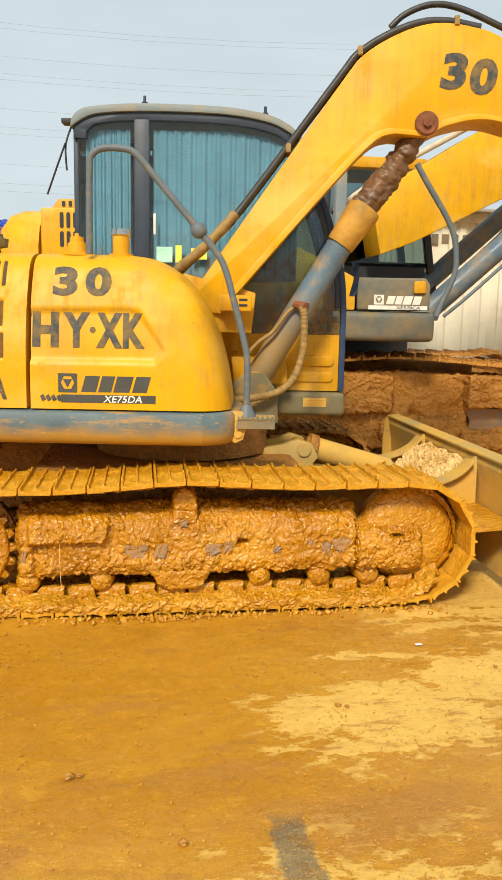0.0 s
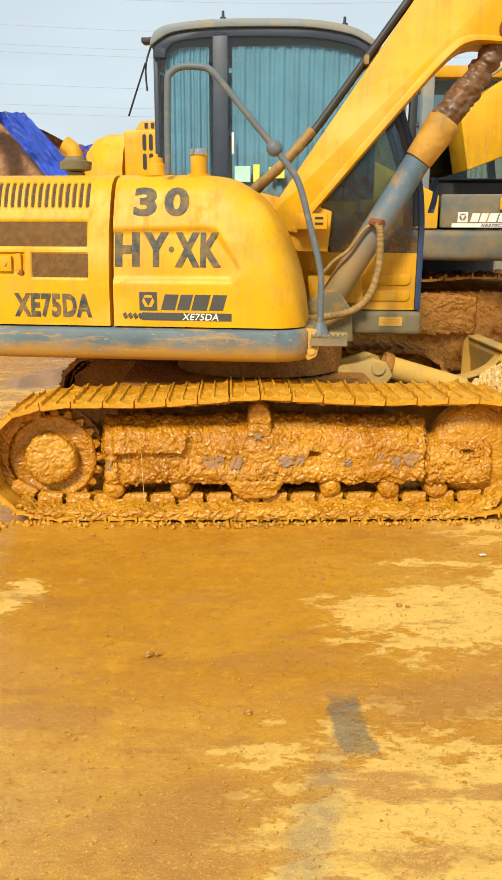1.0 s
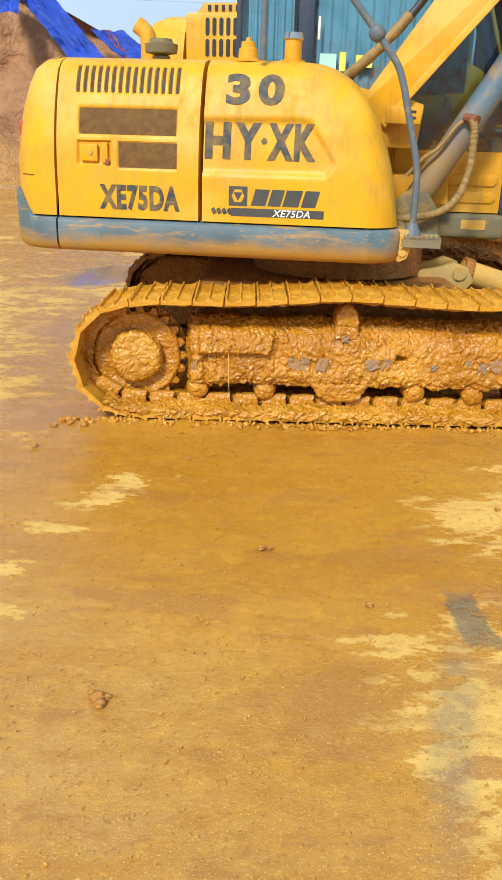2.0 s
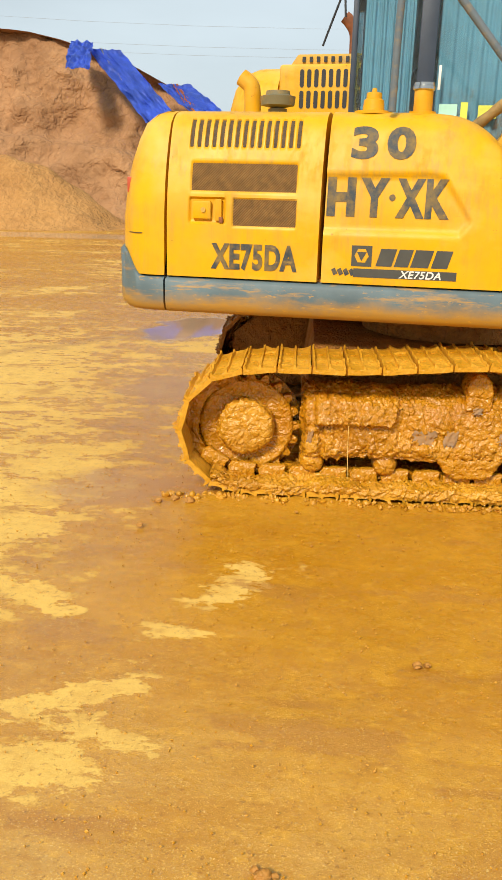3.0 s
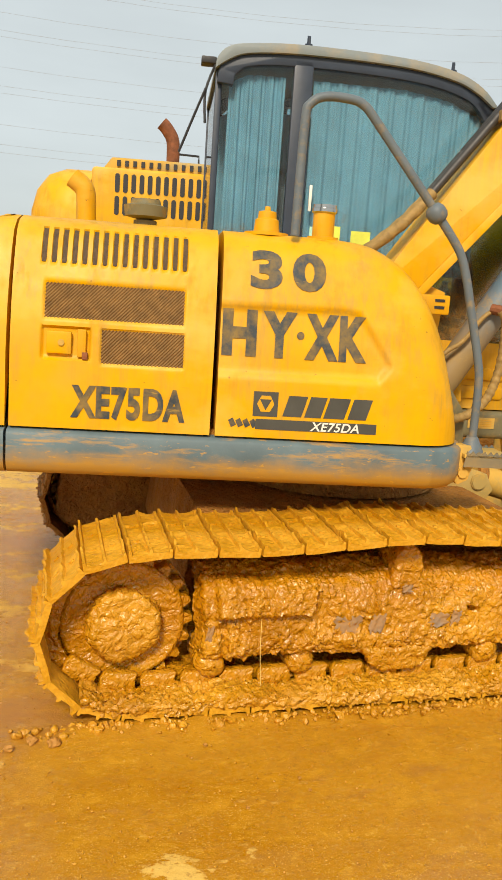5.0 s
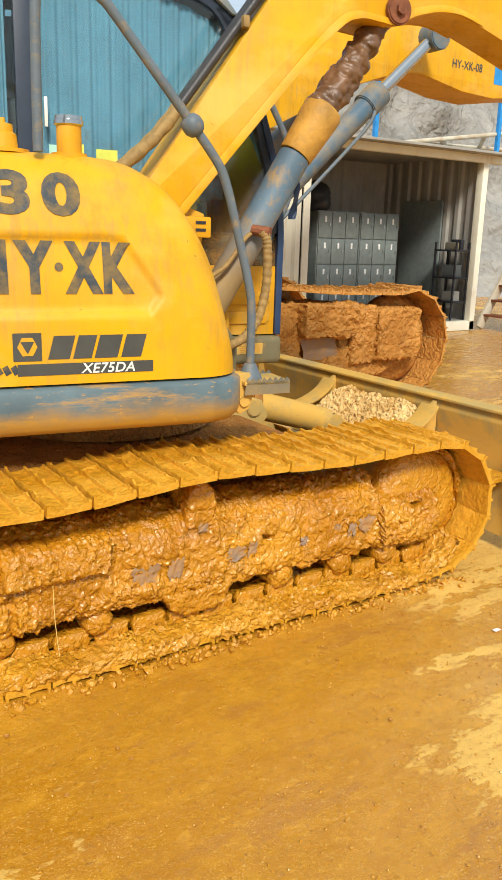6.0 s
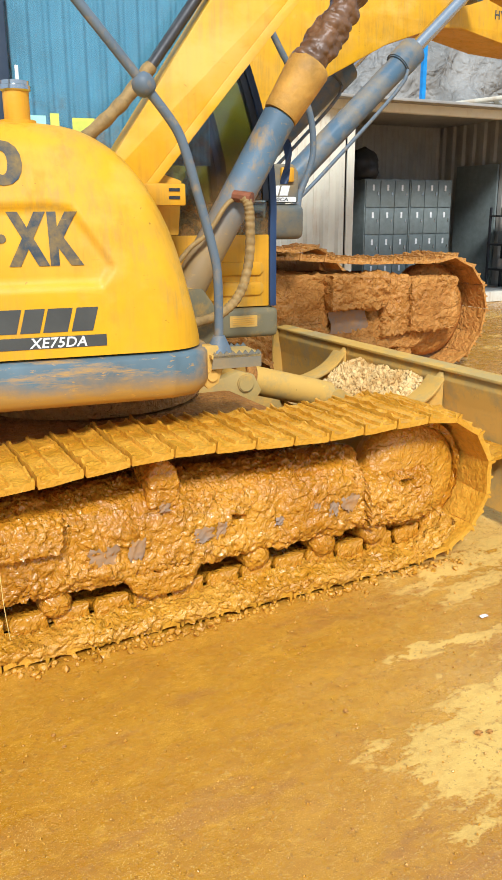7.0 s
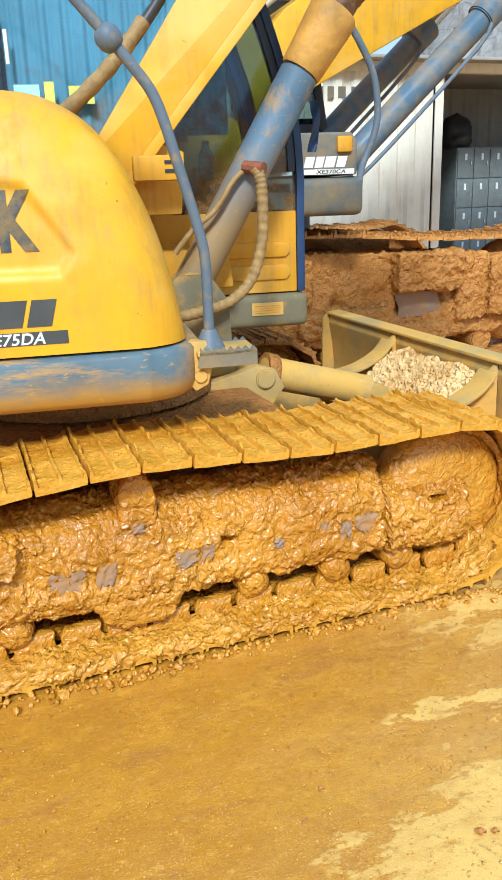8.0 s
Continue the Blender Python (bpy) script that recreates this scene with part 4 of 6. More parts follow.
part("curtain", curtain(-0.60, -0.335, 1.62, 2.46, CAB_R + 0.06, 5), CURTAIN, digger, "pale blue gathered cab curtain", MU, 80)
part("curtain", curtain(-0.20, 0.66, 1.60, 2.46, CAB_R + 0.06, 11), CURTAIN, digger, "", MU, 80)
part("curtain", curtain(-0.60, 0.60, 1.62, 2.46, CAB_L - 0.06, 13), CURTAIN, digger, "", MU, 80)
part("cab_floor", box(-0.63, 0.93, CAB_R + 0.03, CAB_L - 0.03, 0.95, 1.0), INSIDE, digger, "", MU)
bm = box(-0.30, 0.20, 0.36, 0.82, 1.28, 1.42, 0.04, 3)
seat = part("operator_seat", box(-0.34, -0.22, 0.36, 0.82, 1.40, 2.0, 0.05, 3, bm), INSIDE, digger, "dark operator seat", MU)
part("seat_base", box(-0.24, 0.14, 0.42, 0.76, 1.0, 1.28, 0.02), INSIDE, seat, "", MU)
part("side_console", box(-0.30, 0.32, 0.20, 0.34, 1.0, 1.52, 0.03, 3), INSIDE, digger, "dark console", MU)
part("control_lever", tube([(0.22, 0.27, 1.5), (0.25, 0.27, 1.64), (0.24, 0.27, 1.74)], 0.015, 8, None, 3), DARK, digger, "", MU)
part("sticker", box(-0.175, -0.08, CAB_R + 0.004, CAB_R + 0.009, 1.70, 1.79), MINT, digger, "pale green paper sticker", MU)
part("sticker", box(-0.062, -0.025, CAB_R + 0.004, CAB_R + 0.009, 1.70, 1.80), LIME, digger, "yellow sticker", MU)
part("sticker", box(0.03, 0.125, CAB_R + 0.004, CAB_R + 0.009, 1.72, 1.785), LIME, digger, "", MU)
part("window_lever", box(-0.192, -0.178, CAB_R - 0.006, CAB_R + 0.006, 1.86, 1.98, 0.003), WHITE, digger, "", MU)

for ob in digger.children:
    if "glass" in ob.name or "windscreen" in ob.name:
        ob.visible_shadow = False

part("strap", sheet(lambda s, t: Vector((0.985 + 0.035 * s + 0.012 * math.sin(t * 4), CAB_R - 0.03 + 0.01 * math.sin(t * 9 + s * 3), 1.72 - 0.20 * t)), 6, 14), CAB_BLUE, digger, "faded blue cloth strap hanging from the corner", MU, 80)
part("cab_ledge", box(0.34, 0.92, CAB_R + 0.05, CAB_R + 0.27, 1.365, 1.40, 0.008), INSIDE, digger, "", MU)

bottle = turned([(0, 0.030), (0.006, 0.034), (0.06, 0.034), (0.066, 0.031), (0.12, 0.034), (0.135, 0.030), (0.155, 0.016), (0.166, 0.013)], (0.578, CAB_R + 0.15, 1.40), (0, 0, 1), 20)
turned([(0.166, 0.016), (0.168, 0.017), (0.183, 0.017), (0.185, 0.012)], (0.578, CAB_R + 0.15, 1.40), (0, 0, 1), 16, bottle)
bottle.transform(MU)
solo("water_bottle", bottle, MINT, "pale plastic water bottle standing inside the cab", "bottle")

# ---- boom ----
boom_top = smooth_line([(0.02, 1.45, 0), (0.09, 1.545, 0), (0.50, 2.13, 0), (0.87, 2.655, 0), (0.97, 2.775, 0), (1.12, 2.868, 0), (1.27, 2.925, 0), (1.40, 2.938, 0), (1.55, 2.918, 0), (1.72, 2.860, 0), (2.4, 2.52, 0)], 4)
boom_low = smooth_line([(2.4, 2.22, 0), (1.80, 2.42, 0), (1.60, 2.455, 0), (1.44, 2.425, 0), (1.36, 2.39, 0), (1.30, 2.365, 0), (1.22, 2.37, 0), (1.12, 2.37, 0), (1.02, 2.315, 0), (0.80, 2.08, 0), (0.34, 1.545, 0), (0.22, 1.40, 0)], 4)
outline = [(p.x, p.y) for p in boom_top] + [(p.x, p.y) for p in boom_low]
boom = part("boom", prism(outline, -0.20, 0.04, 0.006), YELLOW, digger, "curved yellow boom", MU, 30)
for v0, v1 in ((-0.215, -0.205), (0.045, 0.055)):
    part("boom_flange", prism([(p.x, p.y) for p in boom_low[4:]] + [(p.x, p.y) for p in [Vector((q.x - 0.024, q.y + 0.028, 0)) for q in boom_low[4:]][::-1]], v0, v1, 0.002), YELLOW, boom, "", MU, 30)
pin = part("boom_pin_boss", rod((1.315, -0.232, 2.428), (1.315, -0.20, 2.428), 0.062, 28, None, None, 0.006), RUST, boom, "rusty pin boss", MU)
part("pin_bolt", rod((1.315, -0.25, 2.428), (1.315, -0.232, 2.428), 0.024, 6), RUST, pin, "", MU)
part("boom_plate", prism([(0.02, 1.30), (0.40, 1.30), (0.42, 1.52), (0.30, 1.56), (0.08, 1.54)], -0.17, -0.01, 0.008), YELLOW_OLD, boom, "", MU)
part("stencil_number", on_surface(lettering("3", 1.375, 2.605, 0.185, 0.145, 0.05, 0.10), lambda u, z: -0.20), LETTER, boom, "dark stencilled number", MU, 0)
part("stencil_number", on_surface(lettering("0", 1.535, 2.580, 0.185, 0.145, 0.05, 0.10), lambda u, z: -0.20), LETTER, boom, "", MU, 0)
for k in range(3):
    off = 0.028 * k
    P = [Vector((-0.02, -0.18 + off, 1.62)), Vector((0.2, -0.2 + off, 1.83)), Vector((0.34, -0.16 + off, 1.99))] + [Vector((p.x - 0.020, -0.175 + 1.3 * off, p.y + 0.016)) for p in boom_top[12:36:2]]
    part("boom_hose", tube(P, 0.020, 10, None, 3), BLACK_HOSE, boom, "hydraulic hose along the boom", MU, 60)
for k in range(2):
    part("hose_wrap", tube([(-0.03, -0.20 + 0.05 * k, 1.63), (0.1, -0.215 + 0.05 * k, 1.735), (0.2, -0.22 + 0.05 * k, 1.83), (0.30, -0.20 + 0.05 * k, 1.945)], 0.025, 10, None, 8, lambda s: 0.0255 + 0.002 * math.sin(s * 120)), HOSE, boom, "mud-stained wrapping round the hoses", MU, 60)
for i in (9, 16, 30):
    p = boom_top[i]
    part("hose_clamp", box(p.x - 0.035, p.x - 0.008, -0.21, -0.06, p.y - 0.005, p.y + 0.042, 0.006), HOSE, boom, "", MU)
arch = [(1.12, -0.08, 2.95), (1.2, -0.08, 3.02), (1.34, -0.08, 3.07), (1.5, -0.08, 3.05), (1.75, -0.08, 2.95)]
part("hose_arch", tube(arch, 0.017, 8, None, 5), BLACK_HOSE, boom, "black hose looped over the boom", MU, 60)
ram_a, ram_b, ram_c, ram_d = Vector((0.43, -0.10, 1.03)), Vector((0.885, -0.10, 1.795)), Vector((1.022, -0.10, 2.0)), Vector((1.30, -0.09, 2.42))
ram = part("boom_ram", rod(ram_a, ram_b, 0.074, 28, None, None, 0.008), RAM, digger, "blue-grey hydraulic boom cylinder smeared with mud", MU)
part("ram_sleeve", turned([(0, 0.076), (0.01, 0.080), (0.10, 0.086), (0.18, 0.092), (0.235, 0.095), (0.25, 0.087)], ram_b, ram_c - ram_b, 28), SLEEVE, ram, "muddy canvas sleeve", MU)
bm = tube([ram_c + (ram_d - ram_c) * k for k in np.linspace(-0.06, 1, 90)], 0.07, 40, None, 0, lambda s: 0.080 - 0.022 * s + 0.006 * math.sin(s * 26 + 2 * math.sin(s * 9)))
part("ram_boot", lumps(bm, 0.024, 8, 3, 0.35), BELLOWS, ram, "crumpled brown dust boot", MU, 80)
part("ram_eye", rod((0.42, -0.20, 1.01), (0.42, 0.0, 1.01), 0.075, 24, None, None, 0.008), TAN, ram, "", MU)
part("boom_foot_bracket", prism([(0.30, 0.80), (0.56, 0.80), (0.55, 0.98), (0.48, 1.08), (0.36, 1.08), (0.28, 1.0)], -0.24, -0.215, 0.006), BEAM, digger, "", MU)
part("boom_foot_bracket", prism([(0.30, 0.80), (0.56, 0.80), (0.55, 0.98), (0.48, 1.08), (0.36, 1.08), (0.28, 1.0)], 0.015, 0.04, 0.006), BEAM, digger, "", MU)
bracket = part("hose_bracket", box(0.22, 0.40, -0.30, -0.24, 1.42, 1.505, 0.008), YELLOW_OLD, digger, "yellow hose bracket", MU)
for z in (1.445, 1.475):
    part("bracket_slot", box(0.33, 0.375, -0.303, -0.29, z, z + 0.012), DARK, bracket, "", MU)
for z0, z1 in ((1.0, 1.16), (1.19, 1.36)):
    part("boom_side_panel", prism([(0.30, z0), (0.62 - 0.3 * (z0 > 1.1), z0), (0.60 - 0.3 * (z0 > 1.1), z1), (0.28, z1)], -0.02, 0.10, 0.02), YELLOW_OLD, digger, "muddy yellow inner panel", MU)
part("ram_hose", tube([(0.655, -0.19, 1.455), (0.68, -0.24, 1.44), (0.69, -0.25, 1.36), (0.685, -0.25, 1.20), (0.64, -0.26, 1.06), (0.55, -0.28, 0.98), (0.42, -0.32, 0.95), (0.30, -0.36, 0.94)], 0.021, 10, None, 26, lambda s: 0.021 + 0.0014 * math.sin(s * 210)), HOSE, ram, "mud-coated wrapped hose", MU, 60)
part("ram_pipe", tube([(0.655, -0.19, 1.455), (0.60, -0.20, 1.42), (0.52, -0.20, 1.31), (0.44, -0.20, 1.25), (0.36, -0.2, 1.16)], 0.011, 8, None, 5), HOSE, ram, "", MU, 60)
part("pipe_elbow", rod((0.64, -0.19, 1.46), (0.70, -0.25, 1.45), 0.024, 10), RUST, ram, "", MU)

# ---- undercarriage ----
def track_loop(x0, x1, tops, cz, cr, cz1=None, cr1=None):
    """Outer line of a crawler belt, clockwise from the sprocket: over the top, round the idler, back along the ground."""
    cz1, cr1 = cz1 or cz, cr1 or cr
    pts = [Vector((x0 + cr * math.cos(a), 0, cz + cr * math.sin(a))) for a in np.linspace(radians(180), radians(90), 12)]
    pts += [Vector((p.x, 0, p.y)) for p in smooth_line([(a, b, 0) for a, b in tops], 6)]
    pts += [Vector((x1 + cr1 * math.cos(a), 0, cz1 + cr1 * math.sin(a))) for a in np.linspace(radians(85), radians(-80), 22)]
    pts += [Vector((x1 - 0.22 + (x0 - x1 + 0.22) * k, 0, cz - cr)) for k in np.linspace(0.0, 1, 20)]
    pts += [Vector((x0 + cr * math.cos(a), 0, cz + cr * math.sin(a))) for a in np.linspace(radians(265), radians(180), 11)]
    return pts


def along(pts, count):
    """count stations evenly spaced round a closed line: place and direction."""
    seg = [(b - a).length for a, b in zip(pts, pts[1:])]
    acc = np.concatenate([[0], np.cumsum(seg)])
    step_len = acc[-1] / count
    out = []
    for i in range(count):
        s = (i + 0.5) * step_len
        def at(q):
            q = q % acc[-1]
            k = min(int(np.searchsorted(acc, q, "right")) - 1, len(seg) - 1)
            return pts[k] + (pts[k + 1] - pts[k]) * ((q - acc[k]) / max(seg[k], 1e-9))
        a, b = at(s - step_len * 0.48), at(s + step_len * 0.48)
        out.append(((a + b) / 2, (b - a).normalized()))
    return out, step_len


def shoe_mesh(name, pitch, width, material, grouser=0.026, seed=0, wave=0.004):
    """A crawler shoe: bent plate with three grouser ribs and bolt heads, mud on its edges."""
    h = pitch / 2
    g = grouser
    prof = [(-h * 0.94, -0.020), (-h * 0.3, -0.022), (h * 0.4, -0.022), (h * 0.93, -0.020), (h * 0.97, -0.010), (h * 0.97, g * 0.5), (h * 0.87, g * 0.55), (h * 0.82, 0.001), (h * 0.5, -0.001), (h * 0.12, 0.0), (h * 0.08, g * 0.75), (h * -0.02, g * 0.75), (h * -0.06, 0.0),
            (-h * 0.4, -0.001), (-h * 0.76, 0.0), (-h * 0.80, g), (-h * 0.90, g), (-h * 0.94, 0.0)]
    bm = prism(prof, -width / 2, width / 2)
    bmesh.ops.subdivide_edges(bm, edges=[e for e in bm.edges if abs(e.verts[0].co.y - e.verts[1].co.y) > 0.1], cuts=26)
    off = Vector((seed * 3.7, 1, 2))
    for v in bm.verts:
        p = v.co * 14 + off
        clump = max(0.0, noise.noise(v.co * 26 + off * 2) - 0.12) if v.co.z > -0.004 else 0.0
        v.co.z += 0.022 * clump
        v.co += Vector((0.6 * noise.noise(p), 0.8 * noise.noise(p + Vector((9, 0, 0))) if abs(v.co.y) > width * 0.45 else 0, noise.noise(p + Vector((0, 9, 0))))) * wave
    for x, y in ((-h * 0.42, -0.08), (-h * 0.42, 0.08), (h * 0.48, -0.08), (h * 0.48, 0.08)):
        rod((x, y, -0.002), (x, y, 0.005), 0.012, 6, bm)
    return mesh_from(name, bm, material, 30)


def crawler(parent, loop, count, yc, width, material, grouser=0.026, name="track_shoe", kinds=4):
    stations, pitch = along(loop, count)
    base = base_of(parent)
    meshes = [shoe_mesh(name, pitch, width, material, grouser, k + yc, 0.005 * width / 0.45) for k in range(kinds)]
    for i, (p, d) in enumerate(stations):
        ob = new(name, meshes[(i * 7) % kinds])
        n = Vector((-d.z, 0, d.x))
        m = Matrix(((d.x, 0, n.x), (0, 1, 0), (d.z, 0, n.z))).to_4x4()
        ob.parent = parent
        ob.matrix_local = Matrix.Translation(Vector((p.x, yc, p.z)) - base) @ m


CZ, CR = 0.302, 0.288
TOPS = [(-0.72, 0.602), (-0.55, 0.604), (-0.25, 0.606), (0.0, 0.622), (0.28, 0.644), (0.55, 0.630), (0.85, 0.616), (1.15, 0.620), (1.36, 0.624)]
near_loop = track_loop(-0.765, 1.415, TOPS, CZ, CR, 0.325, 0.298)
bm = refine(prism([(-0.062, -0.035), (0.05, -0.035), (0.066, -0.01), (0.06, 0.028), (0.02, 0.038), (-0.02, 0.030), (-0.062, 0.036)], -0.02, 0.02, 0.008), 0.016)
LINK = mesh_from("track_link", clods(bm, 0.014, 0.03, 2), MUD, 80)
for yc in (3.905, 5.66):
    near = yc < 5
    # The far belt's shade is in its colour: darker mud than the near one.
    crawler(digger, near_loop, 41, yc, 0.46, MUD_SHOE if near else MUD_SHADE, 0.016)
    inner = [Vector((p.x + (0.32 - p.x) * 0.035, yc, CZ + (p.z - CZ) * (0.875 if p.z > CZ else 0.78))) for p in near_loop]
    bm = bmesh.new()
    rows = [[bm.verts.new((p.x, yc + w, p.z + dz)) for w, dz in ((-0.075, 0.012), (-0.07, -0.02), (0.07, -0.02), (0.075, 0.012))] for p, d in along(inner, 120)[0]]
    for A, B in zip(rows, rows[1:] + rows[:1]):
        for j in range(4):
            bm.faces.new((A[j], A[(j + 1) % 4], B[(j + 1) % 4], B[j]))
    refine(bm, 0.022)
    part("track_chain", lumps(bm, 0.010, 20, 1, 0.8), MUD, digger, "mud-packed track chain", None, 80)
    if near:
        for p, d in along(inner, 41)[0]:
            if p.z > 0.16:
                continue
            link = new("track_link", LINK)
            nrm = Vector((-d.z, 0, d.x))
            link.parent = digger
            link.matrix_local = Matrix.Translation(Vector((p.x, yc - 0.088, p.z)) - base_of(digger)) @ Matrix(((d.x, 0, nrm.x), (0, 1, 0), (d.z, 0, nrm.z))).to_4x4()
    y0 = yc - 0.135 if near else yc - 0.10
    if near:
        # long beam with a shoulder that slopes back to the belt's middle, buried in mud
        side_line = smooth_line([(y0 + 0.10, 0.185, 0), (y0 + 0.02, 0.175, 0), (y0, 0.195, 0), (y0 - 0.004, 0.27, 0), (y0, 0.36, 0), (y0 + 0.03, 0.43, 0), (y0 + 0.09, 0.475, 0), (y0 + 0.17, 0.495, 0), (y0 + 0.25, 0.47, 0)], 13)

        def beam(s, t):
            q = side_line[min(int(round(t * (len(side_line) - 1))), len(side_line) - 1)]
            x, y, z = -0.50 + 1.98 * s, q.x, q.y
            end = soft(min((x + 0.50) / 0.03, (1.48 - x) / 0.03))
            y += 0.09 * (1 - end)
            ahead = soft((x - 1.14) / 0.012)
            z = 0.155 + (z - 0.16) * (1 - 0.27 * ahead) + 0.022 * max(0.0, x - 0.9)
            if z < 0.46:
                y -= 0.045 * soft(inside(((-0.44, 0.325), (-0.09, 0.325), (-0.06, 0.36), (-0.06, 0.44), (-0.10, 0.47), (-0.44, 0.47)), x, z) / 0.022 + 0.2)
                y += 0.030 * math.exp(-((x - 1.14) / 0.007) ** 2) + 0.016 * math.exp(-((x + 0.40) / 0.010) ** 2) * (z < 0.33)
                y -= 0.018 * ahead + 0.010 * math.exp(-((z - 0.22) / 0.04) ** 2)
                y += 0.07 * math.exp(-(((x - 0.568) / 0.024) ** 4) - ((z - 0.322) / 0.011) ** 4) + 0.05 * math.exp(-(((x - 1.345) / 0.028) ** 4) - ((z - 0.338) / 0.007) ** 4)
            return Vector((x, y, z))

        bm = sheet(beam, 440, len(side_line) - 1)
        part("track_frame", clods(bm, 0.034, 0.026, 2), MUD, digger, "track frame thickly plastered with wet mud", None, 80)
        # places where the clay has been scraped down to the grey-blue paint
        for x, z, w, h in ((-0.455, 0.27, 0.022, 0.05), (0.06, 0.285, 0.10, 0.060), (0.18, 0.285, 0.05, 0.065), (0.43, 0.29, 0.075, 0.055), (0.50, 0.30, 0.035, 0.055), (0.285, 0.42, 0.05, 0.03), (0.74, 0.285, 0.03, 0.03), (0.90, 0.30, 0.035, 0.05), (0.98, 0.29, 0.045, 0.055), (1.055, 0.30, 0.065, 0.065)):
            bm = sheet(lambda s, t: Vector((x + w * (s - 0.5) * (1 + 0.5 * noise.noise(Vector((t * 5, x * 9, 1)))) + 0.2 * h * (t - 0.5), y0 - 0.0045 + 0.008 * noise.noise(Vector((s * 4 + x * 30, t * 4, 7))) - 0.0025, z + h * (t - 0.5) * (1 + 0.6 * noise.noise(Vector((s * 5, x * 7, 4)))))), 10, 10)
            part("scraped_paint", bm, SCRAPED, digger, "bare blue-grey paint showing through mud", None, 80)
    else:
        # Far frame and packing have shade painted in by the darker mud colour.
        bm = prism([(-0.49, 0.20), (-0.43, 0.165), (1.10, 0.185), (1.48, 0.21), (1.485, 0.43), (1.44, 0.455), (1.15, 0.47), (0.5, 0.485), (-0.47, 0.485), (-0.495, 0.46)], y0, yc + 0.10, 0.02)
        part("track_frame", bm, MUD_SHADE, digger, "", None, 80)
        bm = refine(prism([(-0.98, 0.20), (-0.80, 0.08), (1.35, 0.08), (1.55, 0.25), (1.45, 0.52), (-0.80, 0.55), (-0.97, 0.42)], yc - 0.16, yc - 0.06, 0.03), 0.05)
        part("mud_pack", clods(bm, 0.05, 0.07, 6), MUD_SHADE, digger, "mud packed into the far belt, in a shade-darkened colour", None, 80)
    # sprocket
    sc = Vector((-0.752, 0, 0.288))
    teeth = []
    for k in range(21 * 8):
        a = 2 * math.pi * k / 168
        r = 0.252 - 0.034 * soft(0.5 - 0.95 * math.cos(21 * a))
        teeth.append((sc.x + r * math.cos(a), sc.z + r * math.sin(a)))
    sprocket = part("sprocket", prism(teeth, yc - 0.04, yc + 0.02, 0.003), MUD if near else MUD_SHADE, digger, "toothed drive sprocket in mud", None, 30)
    bm = turned([(0, 0.222), (0.014, 0.216), (0.020, 0.200), (0.012, 0.185), (0.010, 0.14)], (sc.x, yc - 0.04, sc.z), (0, -1, 0), 64)
    refine(bm, 0.016)
    part("drive_plate", clods(bm, 0.010, 0.034, 4, 0.25), MUD, sprocket, "", None, 80)
    bm = turned([(0, 0.132), (0.045, 0.130), (0.062, 0.122), (0.068, 0.105), (0.070, 0.06), (0.071, 0.01)], (sc.x, yc - 0.05, sc.z), (0, -1, 0), 60)
    refine(bm, 0.0085)
    part("final_drive_hub", clods(bm, 0.024, 0.028, 5, 0.8), MUD_DRY, sprocket, "round hub covered in cracked mud", None, 80)
    bm = turned([(0, 0.262), (0.05, 0.265), (0.06, 0.1)], (sc.x - 0.012, yc + 0.07, sc.z), (0, -1, 0), 40)
    refine(bm, 0.03)
    part("mud_pack", clods(bm, 0.022, 0.04, 3), MUD, sprocket, "", None, 80)
    if near:
        arc = [(sc.x - 0.012 + 0.272 * math.cos(a), sc.z + 0.006 + 0.268 * math.sin(a)) for a in np.linspace(radians(95), radians(285), 30)]
        arc += [(sc.x - 0.008 + 0.212 * math.cos(a), sc.z + 0.212 * math.sin(a)) for a in np.linspace(radians(280), radians(100), 26)]
        bm = refine(prism(arc, yc - 0.075, yc + 0.06), 0.014)
        part("mud_pack", clods(bm, 0.030, 0.032, 12), MUD, sprocket, "", None, 80)
    ic = Vector((1.415, 0, 0.325))
    bm = turned([(-0.09, 0.13), (-0.085, 0.20), (-0.06, 0.225), (-0.04, 0.245), (0.04, 0.245), (0.06, 0.225), (0.085, 0.20), (0.09, 0.13)], (ic.x, yc, ic.z), (0, -1, 0), 64)
    part("idler", lumps(bm, 0.002, 18, 6), MUD_DRY, digger, "front idler wheel in mud", None, 80)
    bm = prism([(0.235, 0.41), (0.350, 0.41), (0.352, 0.50), (0.345, 0.54), (0.325, 0.572), (0.293, 0.585), (0.262, 0.572), (0.243, 0.54), (0.236, 0.50)], y0 + 0.012, yc + 0.06, 0.016, 3)
    refine(bm, 0.0105)
    part("carrier_roller", clods(bm, 0.020, 0.026, 7), MUD, digger, "muddy carrier roller mount", None, 80)
    for x in (-0.44, -0.10, 0.27, 0.66, 0.96, 1.2):
        bm = turned([(-0.11, 0.03), (-0.105, 0.05), (-0.06, 0.058), (0.06, 0.058), (0.115, 0.052), (0.13, 0.035), (0.135, 0.01)], (x, yc, 0.140), (0, -1, 0), 24)
        refine(bm, 0.010 if near else 0.03)
        part("track_roller", clods(bm, 0.016, 0.024, x), MUD, digger, "", None, 80)
    bm = prism([(0.12, 0.19), (0.42, 0.19), (0.385, 0.12), (0.35, 0.085), (0.28, 0.095), (0.22, 0.08), (0.17, 0.12)], y0 - 0.010, y0 + 0.04, 0.012)
    refine(bm, 0.0105 if near else 0.04)
    part("chain_guide", clods(bm, 0.022, 0.026, 8), MUD, digger, "", None, 80)
